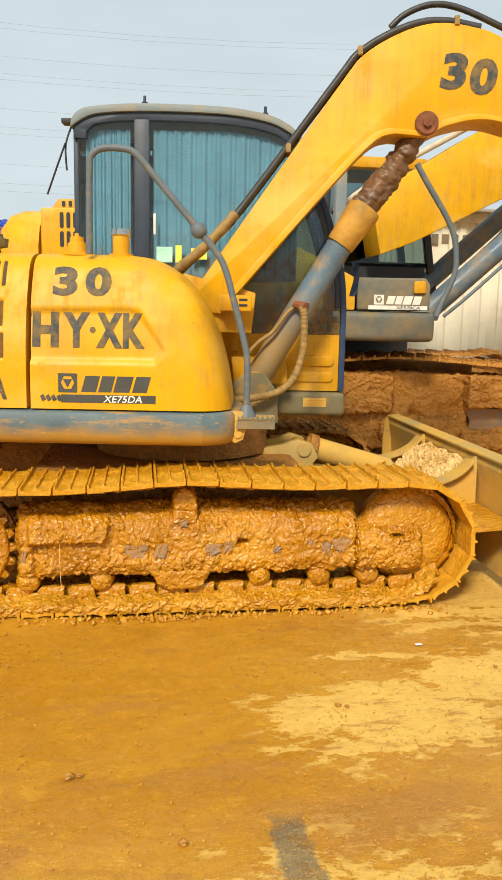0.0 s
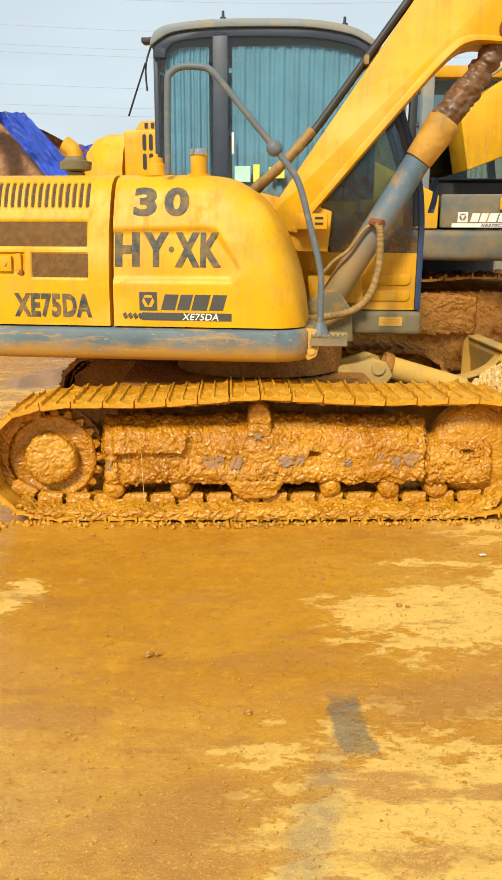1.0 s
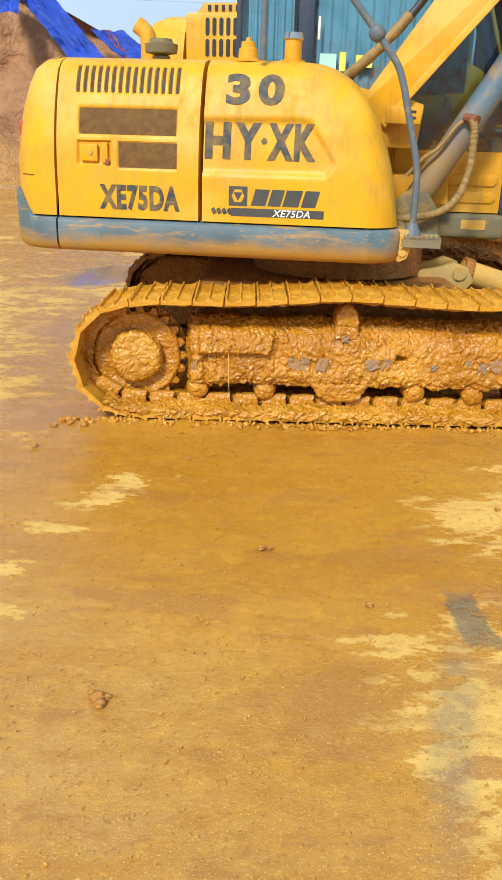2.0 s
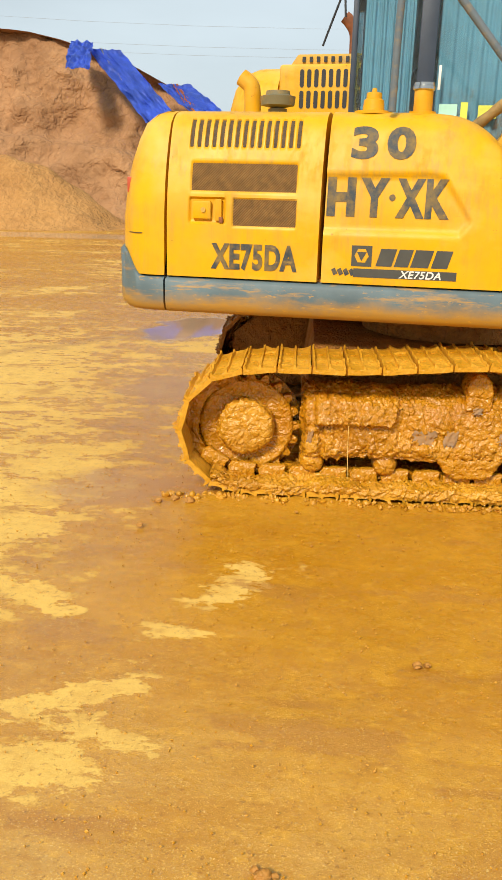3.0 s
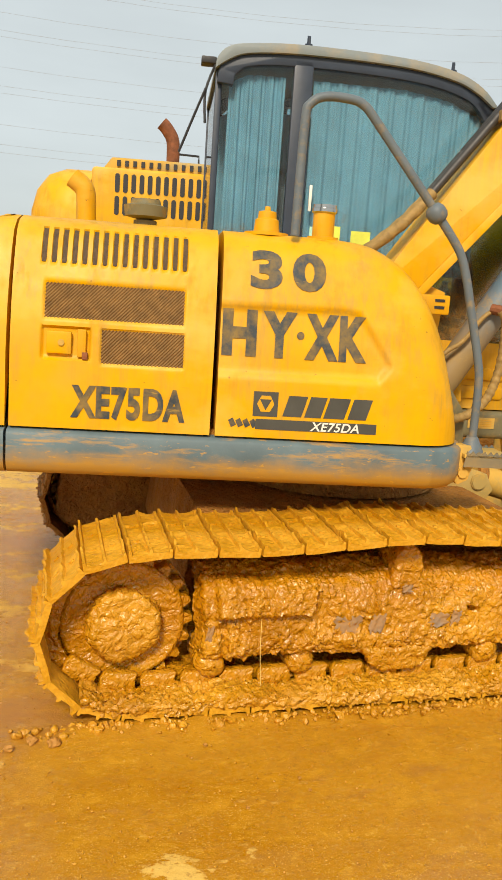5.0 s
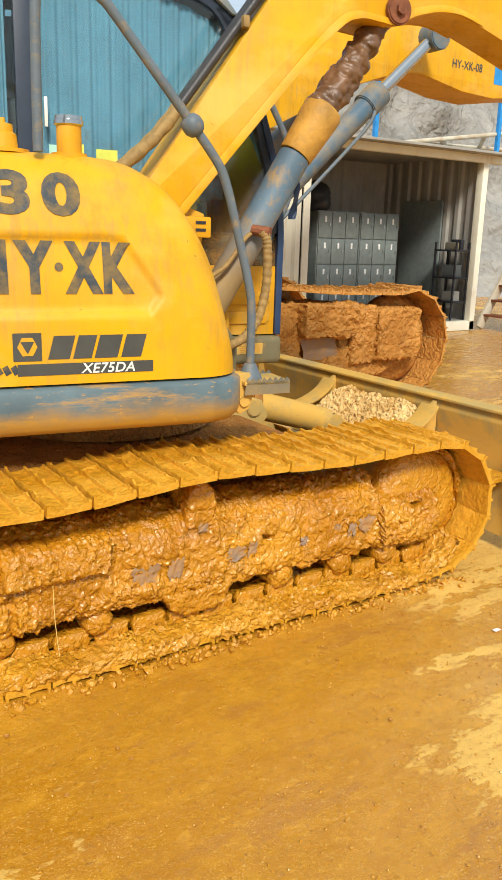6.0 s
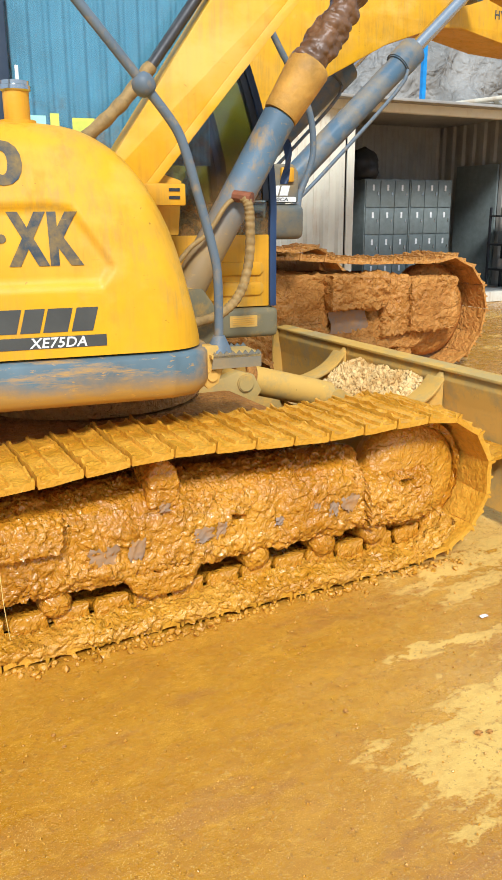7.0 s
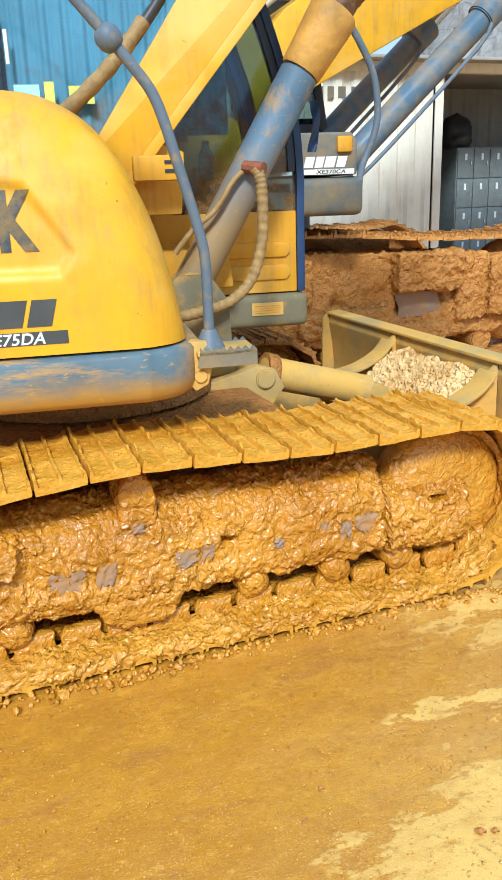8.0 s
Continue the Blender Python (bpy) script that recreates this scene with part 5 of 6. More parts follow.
    if near:
        def bank(s, t):
            x = -0.90 + 2.42 * s
            lift = 0.16 * soft((x - 1.30) / 0.30) ** 2 + 0.05 * soft((-0.78 - x) / 0.12)
            thick = 0.75 + 0.8 * noise.noise(Vector((x * 4.1, 2, 1)))
            if t < 0.4:
                k = t / 0.4
                return Vector((x, yc - 0.232 - 0.010 * math.sin(k * 3.1) * thick, 0.018 + 0.047 * k * (0.8 + 0.4 * thick) + lift))
            k = (t - 0.4) / 0.6
            return Vector((x, yc - 0.232 + 0.135 * k, 0.065 * (0.8 + 0.4 * thick) - 0.014 + 0.016 * k ** 0.7 * thick + lift))

        bm = sheet(bank, 400, 34)
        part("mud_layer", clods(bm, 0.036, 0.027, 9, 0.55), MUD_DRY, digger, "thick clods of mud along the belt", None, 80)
        part("straw", tube([(-0.285, y0 - 0.062, 0.345), (-0.283, y0 - 0.066, 0.22), (-0.275, y0 - 0.075, 0.10)], 0.0013, 5, None, 4), STRAW, digger, "pale dry stalk hanging from the mud", None, 80)

# centre frame and the dozer blade
# Shade under the machine is painted into the centre frame's darker mud.
part("centre_frame", prism([(-0.5, 0.25), (1.0, 0.25), (1.1, 0.35), (0.95, 0.60), (-0.45, 0.62)], 4.16, 5.44, 0.03), MUD_SHADE, digger, "muddy centre frame under the slewing ring")
hump = prism([(0.55, 0.45), (1.02, 0.45), (1.12, 0.58), (1.08, 0.66), (1.0, 0.685), (0.90, 0.655), (0.62, 0.60)], 4.60, 4.66, 0.012)
part("blade_lug", hump, TAN, digger, "mud-filmed steel lug")
part("blade_lug", prism([(0.55, 0.45), (1.02, 0.45), (1.12, 0.58), (1.08, 0.66), (1.0, 0.685), (0.90, 0.655), (0.62, 0.60)], 4.86, 4.92, 0.012), TAN, digger)
part("lug_pin", rod((1.03, 4.585, 0.625), (1.03, 4.93, 0.625), 0.042, 20, None, None, 0.005), TAN, digger)
blade_ram = part("blade_ram", rod((1.08, 4.76, 0.62), (1.60, 4.76, 0.47), 0.072, 24, None, None, 0.01), TAN, digger, "mud-filmed blade cylinder")
part("ram_collar", rod((1.08, 4.76, 0.62), (1.13, 4.76, 0.605), 0.085, 24), MUD_SHADE, blade_ram)
part("ram_rod", rod((1.60, 4.76, 0.47), (1.92, 4.76, 0.38), 0.035, 16), TAN, blade_ram)
part("rod_eye", rod((1.62, 4.69, 0.46), (1.62, 4.83, 0.46), 0.055, 18), TAN, blade_ram)
arm_top = smooth_line([(1.972, 0.648, 0), (1.93, 0.605, 0), (1.86, 0.535, 0), (1.74, 0.482, 0), (1.58, 0.462, 0), (1.30, 0.472, 0), (0.85, 0.500, 0)], 6)
for y in (4.30, 5.14):
    arm = part("push_arm", prism([(p.x, p.y) for p in arm_top] + [(0.82, 0.36), (1.30, 0.30), (1.975, 0.20)], y, y + 0.03, 0.004), TAN, digger, "curved blade push arm")
    part("arm_flange", prism([(p.x, p.y + 0.016) for p in arm_top[6:]] + [(p.x, p.y) for p in arm_top[:5:-1]], y - 0.05, y + 0.075, 0.004), TAN, arm)
section = [(2.00, 0.66), (1.975, 0.645), (1.965, 0.60), (1.985, 0.50), (2.0, 0.35), (1.99, 0.20), (1.96, 0.06), (2.0, 0.05), (2.05, 0.18), (2.07, 0.35), (2.06, 0.5), (2.03, 0.64)]
blade = part("dozer_blade", prism(section, 3.69, 5.95, 0.006), TAN, digger, "mud-filmed dozer blade")
part("blade_top_lip", prism([(1.955, 0.647), (2.04, 0.655), (2.04, 0.672), (1.955, 0.662)], 3.69, 5.95, 0.005), TAN, blade)
for y in (3.69, 5.93):
    part("blade_end_plate", prism([(1.925, 0.10), (2.0, 0.06), (2.0, 0.655), (1.955, 0.655), (1.93, 0.62), (1.925, 0.50)], y, y + 0.02, 0.004), TAN, blade, "rusty end plate")
part("blade_shelf", prism([(1.55, 0.36), (1.98, 0.36), (1.98, 0.385), (1.55, 0.385)], 4.335, 5.135, 0.004), TAN, blade)
part("blade_shelf", prism([(1.70, 0.33), (1.98, 0.35), (1.98, 0.37), (1.70, 0.35)], 3.80, 4.40, 0.004), MUD_DRY, blade)

# ---- large excavator behind ----
big = thing("excavator", 2.2, 8.2, 0, "large yellow tracked excavator with rust-red dried mud", "excavator", "excavators in the yard")
big_loop = track_loop(0.0, 4.22, [(0.0, 1.02), (0.8, 0.99), (1.6, 1.02), (2.4, 1.06), (3.2, 1.0), (3.9, 0.98), (4.2, 0.98)], 0.52, 0.50)
for yc in (7.17, 9.45):
    crawler(big, big_loop, 50, yc, 0.60, MUD_RED, 0.03, "track_shoe", 3)
    bm = prism([(0.25, 0.35), (0.4, 0.22), (3.9, 0.22), (4.3, 0.34), (4.38, 0.55), (4.2, 0.80), (3.6, 0.88), (2.6, 0.92), (0.6, 0.9), (0.3, 0.7)], yc - 0.22, yc + 0.2, 0.03)
    refine(bm, 0.024 if yc < 8 else 0.1)
    if yc < 8:
        for v in bm.verts:
            x, z = v.co.x, v.co.z
            if v.co.y < yc - 0.1:
                pad = 0.10 * soft(inside(((3.0, 0.62), (3.6, 0.62), (3.6, 0.86), (3.0, 0.86)), x, z) / 0.03) - 0.07 * soft(inside(((3.02, 0.42), (3.45, 0.42), (3.45, 0.60), (3.02, 0.60)), x, z) / 0.03)
                hole = 0.08 * math.exp(-((x - 4.3) / 0.05) ** 2 - ((z - 0.46) / 0.04) ** 2) + 0.08 * math.exp(-((x - 2.52) / 0.05) ** 2 - ((z - 0.54) / 0.04) ** 2)
                v.co.y -= pad - hole
        clods(bm, 0.06, 0.07, 3)
    if yc < 8:
        for x0, x1, z0, z1, dep in ((2.98, 3.56, 0.60, 0.90, 0.13), (3.84, 4.36, 0.36, 0.84, 0.09), (1.6, 2.3, 0.55, 0.9, 0.08), (3.55, 3.84, 0.34, 0.86, 0.05), (2.2, 2.95, 0.30, 0.50, 0.06), (2.98, 3.5, 0.22, 0.36, 0.05)):
            blk = box(x0, x1, yc - 0.22 - dep, yc - 0.15, z0, z1, 0.03)
            refine(blk, 0.018)
            part("mud_block", clods(blk, 0.055, 0.055, x0, 0.7), MUD_RED, big, "thick block of dried mud", None, 80)
    part("track_frame", bm, MUD_RED, big, "track frame plastered with dried red mud", None, 80)
    part("idler", lumps(turned([(-0.13, 0.2), (-0.1, 0.36), (-0.05, 0.42), (0.05, 0.42), (0.1, 0.36), (0.13, 0.2)], (4.22, yc, 0.52), (0, -1, 0), 36), 0.01, 8, 1), MUD_RED, big, "", None, 80)
    part("sprocket", lumps(turned([(-0.13, 0.2), (-0.1, 0.36), (-0.05, 0.42), (0.05, 0.42), (0.1, 0.36), (0.13, 0.2)], (0.0, yc, 0.52), (0, -1, 0), 36), 0.01, 8, 2), MUD_RED, big, "", None, 80)
    for x in (0.7, 1.15, 1.6, 2.05, 2.5, 2.95, 3.4, 3.85):
        part("track_roller", rod((x, yc - 0.2, 0.16), (x, yc + 0.2, 0.16), 0.10, 18, None, None, 0.01), MUD_RED, big)
part("bare_steel_patch", sheet(lambda s, t: Vector((3.04 + 0.38 * s + 0.02 * math.sin(t * 5), 6.955 + 0.012 * noise.noise(Vector((s * 5, t * 5, 2))), 0.40 + 0.19 * t)), 10, 8), SCRAPED, big, "bare grey steel scraped free of mud", None, 80)
part("centre_frame", box(0.9, 3.3, 7.5, 9.2, 0.55, 1.0, 0.05), MUD_SHADE, big)
part("slew_ring", rod((2.1, 8.3, 1.0), (2.1, 8.3, 1.19), 0.75, 40), DARK, big)
MB = pose(2.1, 8.3, 0, 0, 0, -12)      # frame of its turned upper works
part("deck", box(-2.9, 0.77, -1.68, 1.2, 1.20, 1.45, 0.06, 4), BLUE_GREY, big, "blue-grey rounded deck rim", MB)
part("side_box", prism([(0.12, 1.46), (0.72, 1.46), (0.72, 1.67), (0.68, 1.725), (0.12, 1.725)], -1.68, -0.9, 0.018, 3), BLUE_GREY, big, "blue-grey box at the front corner", MB)
part("side_cover", prism([(-0.45, 1.455), (0.105, 1.455), (0.105, 1.72), (-0.45, 2.0)], -1.67, -0.95, 0.02), YELLOW, big, "yellow side cover", MB)
maker_sign(lambda x, z: -1.68, MB, big, 0.26, 1.505, 0.85, WHITE, BLUE_GREY, "")
part("sign_strip", on_surface(poly([(0.215, 1.465), (0.70, 1.465), (0.70, 1.498), (0.215, 1.498)]), lambda x, z: -1.68, 0.002), WHITE, big, "white decal strip", MB)
part("model_decal", on_surface(lettering("XE370CA", 0.44, 1.469, 0.025, 0.20, 0.02, 0.2), lambda x, z: -1.68, 0.004), DECAL, big, "dark model lettering", MB, 0)
part("side_lamp", box(0.58, 0.68, -1.71, -1.67, 1.60, 1.70, 0.015), YELLOW_OLD, big, "rusty yellow side lamp", MB)
# engine hood at the tail
part("counterweight", swept([(-2.59, -1.68), (-2.85, -1.65), (-3.02, -1.50), (-3.09, -1.1), (-3.12, -0.3), (-3.09, 0.6), (-2.95, 1.05), (-2.59, 1.18)], [(0.02, 1.2), (0.0, 1.3), (0.0, 1.95), (0.04, 2.10), (0.12, 2.21), (0.24, 2.26)]), YELLOW, big, "rounded yellow counterweight", MB, 50)
hood = part("engine_hood", box(-2.57, -0.45, -1.68, 1.18, 1.45, 2.265, 0.035, 3), YELLOW, big, "yellow engine hood with slotted grille", MB)
for r in range(2):
    for k in range(26):
        x = -2.40 + 0.058 * k
        zt = 2.225 - 0.155 * r
        slot = [(x + 0.017 + 0.0165 * math.cos(q), (zt - 0.0165 if math.sin(q) > 0 else zt - 0.115) + 0.0165 * math.sin(q)) for q in np.linspace(0.01, 6.28, 14)]
        part("vent_slot", prism(slot, -1.684, -1.67), DARK, hood, "dark cooling slot", MB)
part("top_grille", prism([(-2.50, 2.265), (-1.2, 2.265), (-1.24, 2.345), (-2.44, 2.345)], -1.60, 0.9, 0.015), TAN, big, "grey-brown raised grille", MB)
for k in range(18):
    part("grille_slot", box(-2.40 + 0.058 * k, -2.375 + 0.058 * k, -1.612, -1.59, 2.285, 2.325), DARK, big, "", MB)
part("exhaust_pipe", tube([(-0.165, 7.35, 2.25), (-0.165, 7.35, 2.44), (-0.175, 7.35, 2.53), (-0.22, 7.35, 2.60), (-0.26, 7.35, 2.635)], 0.048, 16, None, 5), RUST, big, "rusty bent exhaust pipe", None, 60)
part("pipe_bracket", tube([(-0.12, 7.35, 2.43), (0.03, 7.35, 2.43), (0.03, 7.35, 2.38)], 0.008, 6), DARK, big)
# cab
part("cab_rear_wall", box(1.35, 2.0, 8.75, 9.7, 1.43, 2.95, 0.04), BLUE_GREY, big)
part("cab_frame", box(1.95, 2.06, 7.85, 7.97, 1.43, 3.0, 0.02), ROOF, big, "grey cab pillar")
part("cab_frame", box(2.02, 3.2, 8.72, 8.78, 1.43, 2.0, 0.02), DARK, big)
part("cab_frame", box(2.02, 2.10, 8.70, 8.80, 1.43, 3.0, 0.02), DARK, big)
part("cab_frame", prism([(3.30, 1.43), (3.38, 1.43), (3.12, 3.0), (3.04, 3.0)], 8.70, 8.78, 0.01), DARK, big)
part("cab_frame", prism([(3.30, 1.43), (3.38, 1.43), (3.12, 3.0), (3.04, 3.0)], 9.62, 9.70, 0.01), DARK, big)
part("cab_roof", box(1.95, 3.15, 8.68, 9.72, 2.98, 3.10, 0.03), YELLOW_OLD, big)
part("cab_glass", prism([(2.1, 1.95), (3.28, 1.95), (3.08, 2.96), (2.1, 2.96)], 8.72, 8.728), GLASS_FAR, big, "dark tinted cab glass", None, 0)
part("cab_seat", box(2.25, 2.75, 8.95, 9.45, 1.5, 2.5, 0.08, 3), DARK, big)
part("handrail", tube([(2.42, 6.9, 2.70), (2.51, 6.9, 2.56), (2.76, 6.9, 2.18), (2.82, 6.9, 1.90), (2.79, 6.9, 1.72), (2.70, 6.9, 1.52), (2.60, 6.75, 1.40)], 0.025, 10, None, 5), GREY_RAIL, big, "dark grey tube handrail", None, 60)
# its boom and rams
big_boom = part("boom", prism([(2.46, 2.02), (2.36, 2.50), (2.6, 2.75), (3.3, 3.18), (4.3, 3.75), (5.2, 4.2), (6.0, 4.35), (7.2, 4.1), (8.2, 3.5), (8.1, 3.0), (7.0, 3.1), (6.3, 3.0), (5.8, 3.02), (5.2, 3.12), (4.9, 3.1), (4.3, 2.9), (3.6, 2.55), (2.8, 2.15)], 8.0, 8.55, 0.02), YELLOW, big, "long yellow boom with rust-worn paint")
part("boom_lettering", on_surface(lettering("HY-XK-08", 5.62, 3.24, 0.085, 0.46, 0.02), lambda x, z: 8.0, 0.004), DECAL, big_boom, "dark painted lettering", None, 0)
part("boom_sign", on_surface(poly([(6.28, 3.15), (6.75, 3.15), (6.75, 3.62), (6.28, 3.62)]), lambda x, z: 8.0, 0.003), BLUE, big_boom, "blue square sign with white mark", None, 0)
part("sign_mark", on_surface(poly([(6.36, 3.38), (6.46, 3.22), (6.60, 3.22), (6.68, 3.38), (6.60, 3.54), (6.46, 3.54)]), lambda x, z: 8.0, 0.006), WHITE, big_boom, "", None, 0)
for v in (7.72, 8.78):
    r = part("boom_ram", rod((2.75, v, 1.35), (4.40, v, 2.82), 0.105, 24, None, None, 0.01), STEEL_BLUE, big, "blue-grey boom cylinder")
    part("ram_collar", rod((4.22, v, 2.66), (4.40, v, 2.82), 0.13, 24, None, None, 0.01), STEEL_BLUE, r)
    part("ram_rod", rod((4.40, v, 2.82), (5.02, v, 3.37), 0.06, 18), CHROME, r, "bright steel piston rod")
    part("rod_eye", rod((5.06, v - 0.1, 3.40), (5.06, v + 0.1, 3.40), 0.13, 20, None, None, 0.01), STEEL_BLUE, r)
    part("ram_pipe", tube([(3.0, v - 0.13, 1.42), (3.3, v - 0.15, 1.68), (4.1, v - 0.15, 2.42), (4.25, v - 0.12, 2.62)], 0.018, 8, None, 3), GREY_RAIL, r, "", None, 60)
for k in range(3):
    part("boom_hose", tube([(2.0, 8.1 + 0.08 * k, 2.45), (2.6, 8.05 + 0.08 * k, 2.88), (3.3, 8.05 + 0.08 * k, 3.28), (4.3, 8.05 + 0.08 * k, 3.84), (5.2, 8.05 + 0.08 * k, 4.28)], 0.03, 8, None, 4), BLACK_HOSE if k else CREAM, big_boom, "", None, 60)

# ---- container hut ----
FACE, TOP = 10.9, 2.84


def corrugated(x0, x1, y, z0, z1, depth=0.035, pitch=0.27, along_y=False):
    """A folded steel wall sheet of trapezoid waves, 8 mm thick."""
    line, a = [], x0
    while a < x1 - 0.01:
        for f, d in ((0.0, 0), (0.3, 0), (0.45, depth), (0.8, depth)):
            line.append((min(a + f * pitch, x1), y + d))
        a += pitch * 0.95
    line.append((x1, y))
    own = bmesh.new()
    rows = []
    for a, b in line:
        pts = ((a, b, z0), (a, b, z1), (a, b + 0.008, z1), (a, b + 0.008, z0))
        rows.append([own.verts.new((p[1], p[0], p[2]) if along_y else p) for p in pts])
    for A, B in zip(rows, rows[1:]):
        for j in range(4):
            own.faces.new((A[j], A[(j + 1) % 4], B[(j + 1) % 4], B[j]))
    own.faces.new(rows[0])
    own.faces.new(rows[-1][::-1])
    return own


hut = thing("container", 7.5, 12.1, 0, "white shipping container hut with an open front", "container", "", "structure")
part("front_wall", corrugated(3.7, 5.86, FACE, 0.15, TOP - 0.1), BOXWHITE, hut, "corrugated white steel wall with rust runs", None, 0)
for x in (3.62, 5.86, 9.46):
    part("corner_post", box(x, x + 0.12, FACE - 0.02, FACE + 0.12, 0.0, TOP, 0.01), BOXWHITE, hut)
part("top_rail", box(3.62, 9.9, FACE - 0.03, FACE + 0.09, TOP - 0.12, TOP, 0.01), BOXWHITE, hut, "white top rail")
part("bottom_rail", box(3.62, 9.58, FACE - 0.02, FACE + 0.10, 0.0, 0.16, 0.01), BOXWHITE, hut)
part("roof_sheet", box(3.62, 9.9, FACE - 0.25, 13.4, TOP, TOP + 0.04, 0.01), BOX_IN, hut)
part("back_wall", corrugated(3.62, 9.58, 13.3, 0.1, TOP), BOX_IN, hut, "grey corrugated lining", None, 0)
part("side_wall", corrugated(FACE, 13.3, 9.52, 0.1, TOP, 0.035, 0.27, True), BOX_IN, hut, "", None, 0)
part("side_wall", corrugated(FACE, 13.3, 3.66, 0.1, TOP, 0.035, 0.27, True), BOXWHITE, hut, "", None, 0)
part("hut_floor", box(3.66, 9.55, FACE + 0.1, 13.3, 0.10, 0.16), BOX_IN, hut)
part("inner_door", box(9.47, 9.51, 11.75, 12.75, 0.16, 2.15, 0.01), LOCKER, hut, "dark grey door in the side wall")
part("roof_net", box(3.62, 9.9, FACE - 0.07, FACE - 0.045, TOP + 0.005, TOP + 0.035), GREEN, hut, "green edge strip")

for x, z, w in ((4.05, 2.42, 0.10), (4.20, 2.42, 0.10), (4.36, 2.42, 0.08), (4.50, 2.42, 0.10), (4.68, 2.42, 0.10)):
    part("faded_lettering", box(x, x + w, FACE - 0.006, FACE + 0.002, z, z + 0.13), BLUE_GREY, hut, "faded dark painted bar")


def locker_unit(x):
    t = thing("locker", x + 0.43, 12.2, 0.16, "grey steel locker with rows of small doors", "locker", "lockers in the hut")
    W, Y0, Y1, Z0, Z1 = 0.87, 12.0, 12.42, 0.16, 1.89
    part("body", box(x, x + W, Y0 + 0.02, Y1, Z0, Z1, 0.008), LOCKER, t)
    for c in range(3):
        for r in range(4):
            x0, z0 = x + 0.015 + c * 0.282, Z0 + 0.05 + r * 0.418
            d = part("door", box(x0, x0 + 0.270, Y0, Y0 + 0.02, z0, z0 + 0.405, 0.005), LOCKER, t)
            part("name_card", box(x0 + 0.12, x0 + 0.155, Y0 - 0.006, Y0 + 0.002, z0 + 0.25, z0 + 0.34), PAPER, d, "white card")
            part("handle", box(x0 + 0.215, x0 + 0.228, Y0 - 0.014, Y0 + 0.002, z0 + 0.18, z0 + 0.235), CHROME, d)
    return t


locker_unit(6.98)
locker_unit(7.87)
bag = lumps(refine(turned([(0, 0.18), (0.1, 0.26), (0.3, 0.24), (0.42, 0.16), (0.5, 0.03)], (7.1, 12.25, 1.88), (0, 0, 1), 20), 0.06), 0.04, 6, 2)
solo("cloth_bag", bag, DARK, "black cloth bag lying on the locker", "bag", "", "", 80)
shelf = thing("shelf", 9.2, 11.6, 0.16, "black wire shelf with small goods on it", "shelf")
for z in (0.45, 0.85, 1.3):
    part("shelf_board", box(9.12, 9.46, 11.0, 11.5, z, z + 0.03, 0.005), DARK, shelf)
for x, y in ((9.12, 11.0), (9.43, 11.0), (9.12, 11.47), (9.43, 11.47)):
    part("shelf_post", box(x, x + 0.03, y, y + 0.03, 0.16, 1.45), DARK, shelf)

stairs = thing("staircase", 10.3, 10.7, 0, "steel stairs with rusty red treads beside the hut", "stairs")
for y in (10.25, 10.95):
    part("stringer", prism([(9.75, 0.06), (9.9, 0.0), (11.6, 2.75), (11.45, 2.84)], y, y + 0.05, 0.006), CREAM, stairs)
for k in range(11):
    x, z = 9.88 + 0.155 * k, 0.22 + 0.25 * k
    part("tread", box(x, x + 0.26, 10.28, 10.98, z, z + 0.035, 0.005), RUST, stairs, "rusty red tread")
part("stair_rail", tube([(9.78, 10.22, 0.0), (9.80, 10.22, 0.95), (11.5, 10.22, 3.7)], 0.022, 8), RUST, stairs)
part("stair_foot", box(9.72, 10.5, 10.22, 10.26, 0.20, 0.25, 0.006), CREAM, stairs)
part("stair_leg", box(9.74, 9.79, 10.22, 10.26, 0.0, 0.25), CREAM, stairs)
part("stair_leg", box(10.40, 10.45, 10.22, 10.26, 0.0, 0.25), CREAM, stairs)

railing = thing("roof_railing", 8.5, 10.9, 2.88, "blue posts and cream rails on the hut roof", "railing")
for x in (7.12, 9.75):
    part("post", box(x - 0.03, x + 0.03, 10.88, 10.94, 2.88, 4.1), BLUE, railing, "bright blue post")
for a, b in (((7.9, 11.1, 2.92), (10.2, 10.9, 3.25)), ((7.9, 11.1, 2.92), (10.4, 11.3, 3.02)), ((8.6, 11.05, 3.02), (8.9, 11.2, 2.94)), ((9.5, 10.96, 3.15), (9.7, 11.25, 2.99))):
    part("rail", rod(a, b, 0.035, 10), CREAM, railing, "cream tube")


# ---- far ground: earth heap, tarpaulins, rock face ----
def heap(name, cx, cy, rx, ry, h, mat, label, seed, flat=0.0, nu=70, rough=0.6):
    def fn(s, t):
        a, r = 2 * math.pi * s, t
        p = Vector((math.cos(a), math.sin(a), 0))
        x, y = cx + rx * r * p.x, cy + ry * r * p.y
        q = Vector((x * 0.16 + seed, y * 0.16, seed))
        k = 1 - soft((r - flat) / (1 - flat))
        z = h * k * (1 + 0.35 * noise.noise(q)) + rough * (noise.noise(q * 4) + 0.5 * noise.noise(q * 9)) * min(1, 4 * (1 - r)) - 0.1
        return Vector((x, y, z))
    bm = sheet(fn, nu, nu // 2)
    bmesh.ops.remove_doubles(bm, verts=bm.verts, dist=0.001)
    return solo(name, bm, mat, label, "earth heap", "", "", 80)


def heap_top(x):
    return float(np.interp(x, (-30, -16, -10, -8.8, -7.8, -6.3, -4.7, -3.7, -2.2, 0.5), (4.5, 6.4, 6.0, 5.75, 5.45, 4.95, 4.15, 3.75, 2.8, 0.0)))


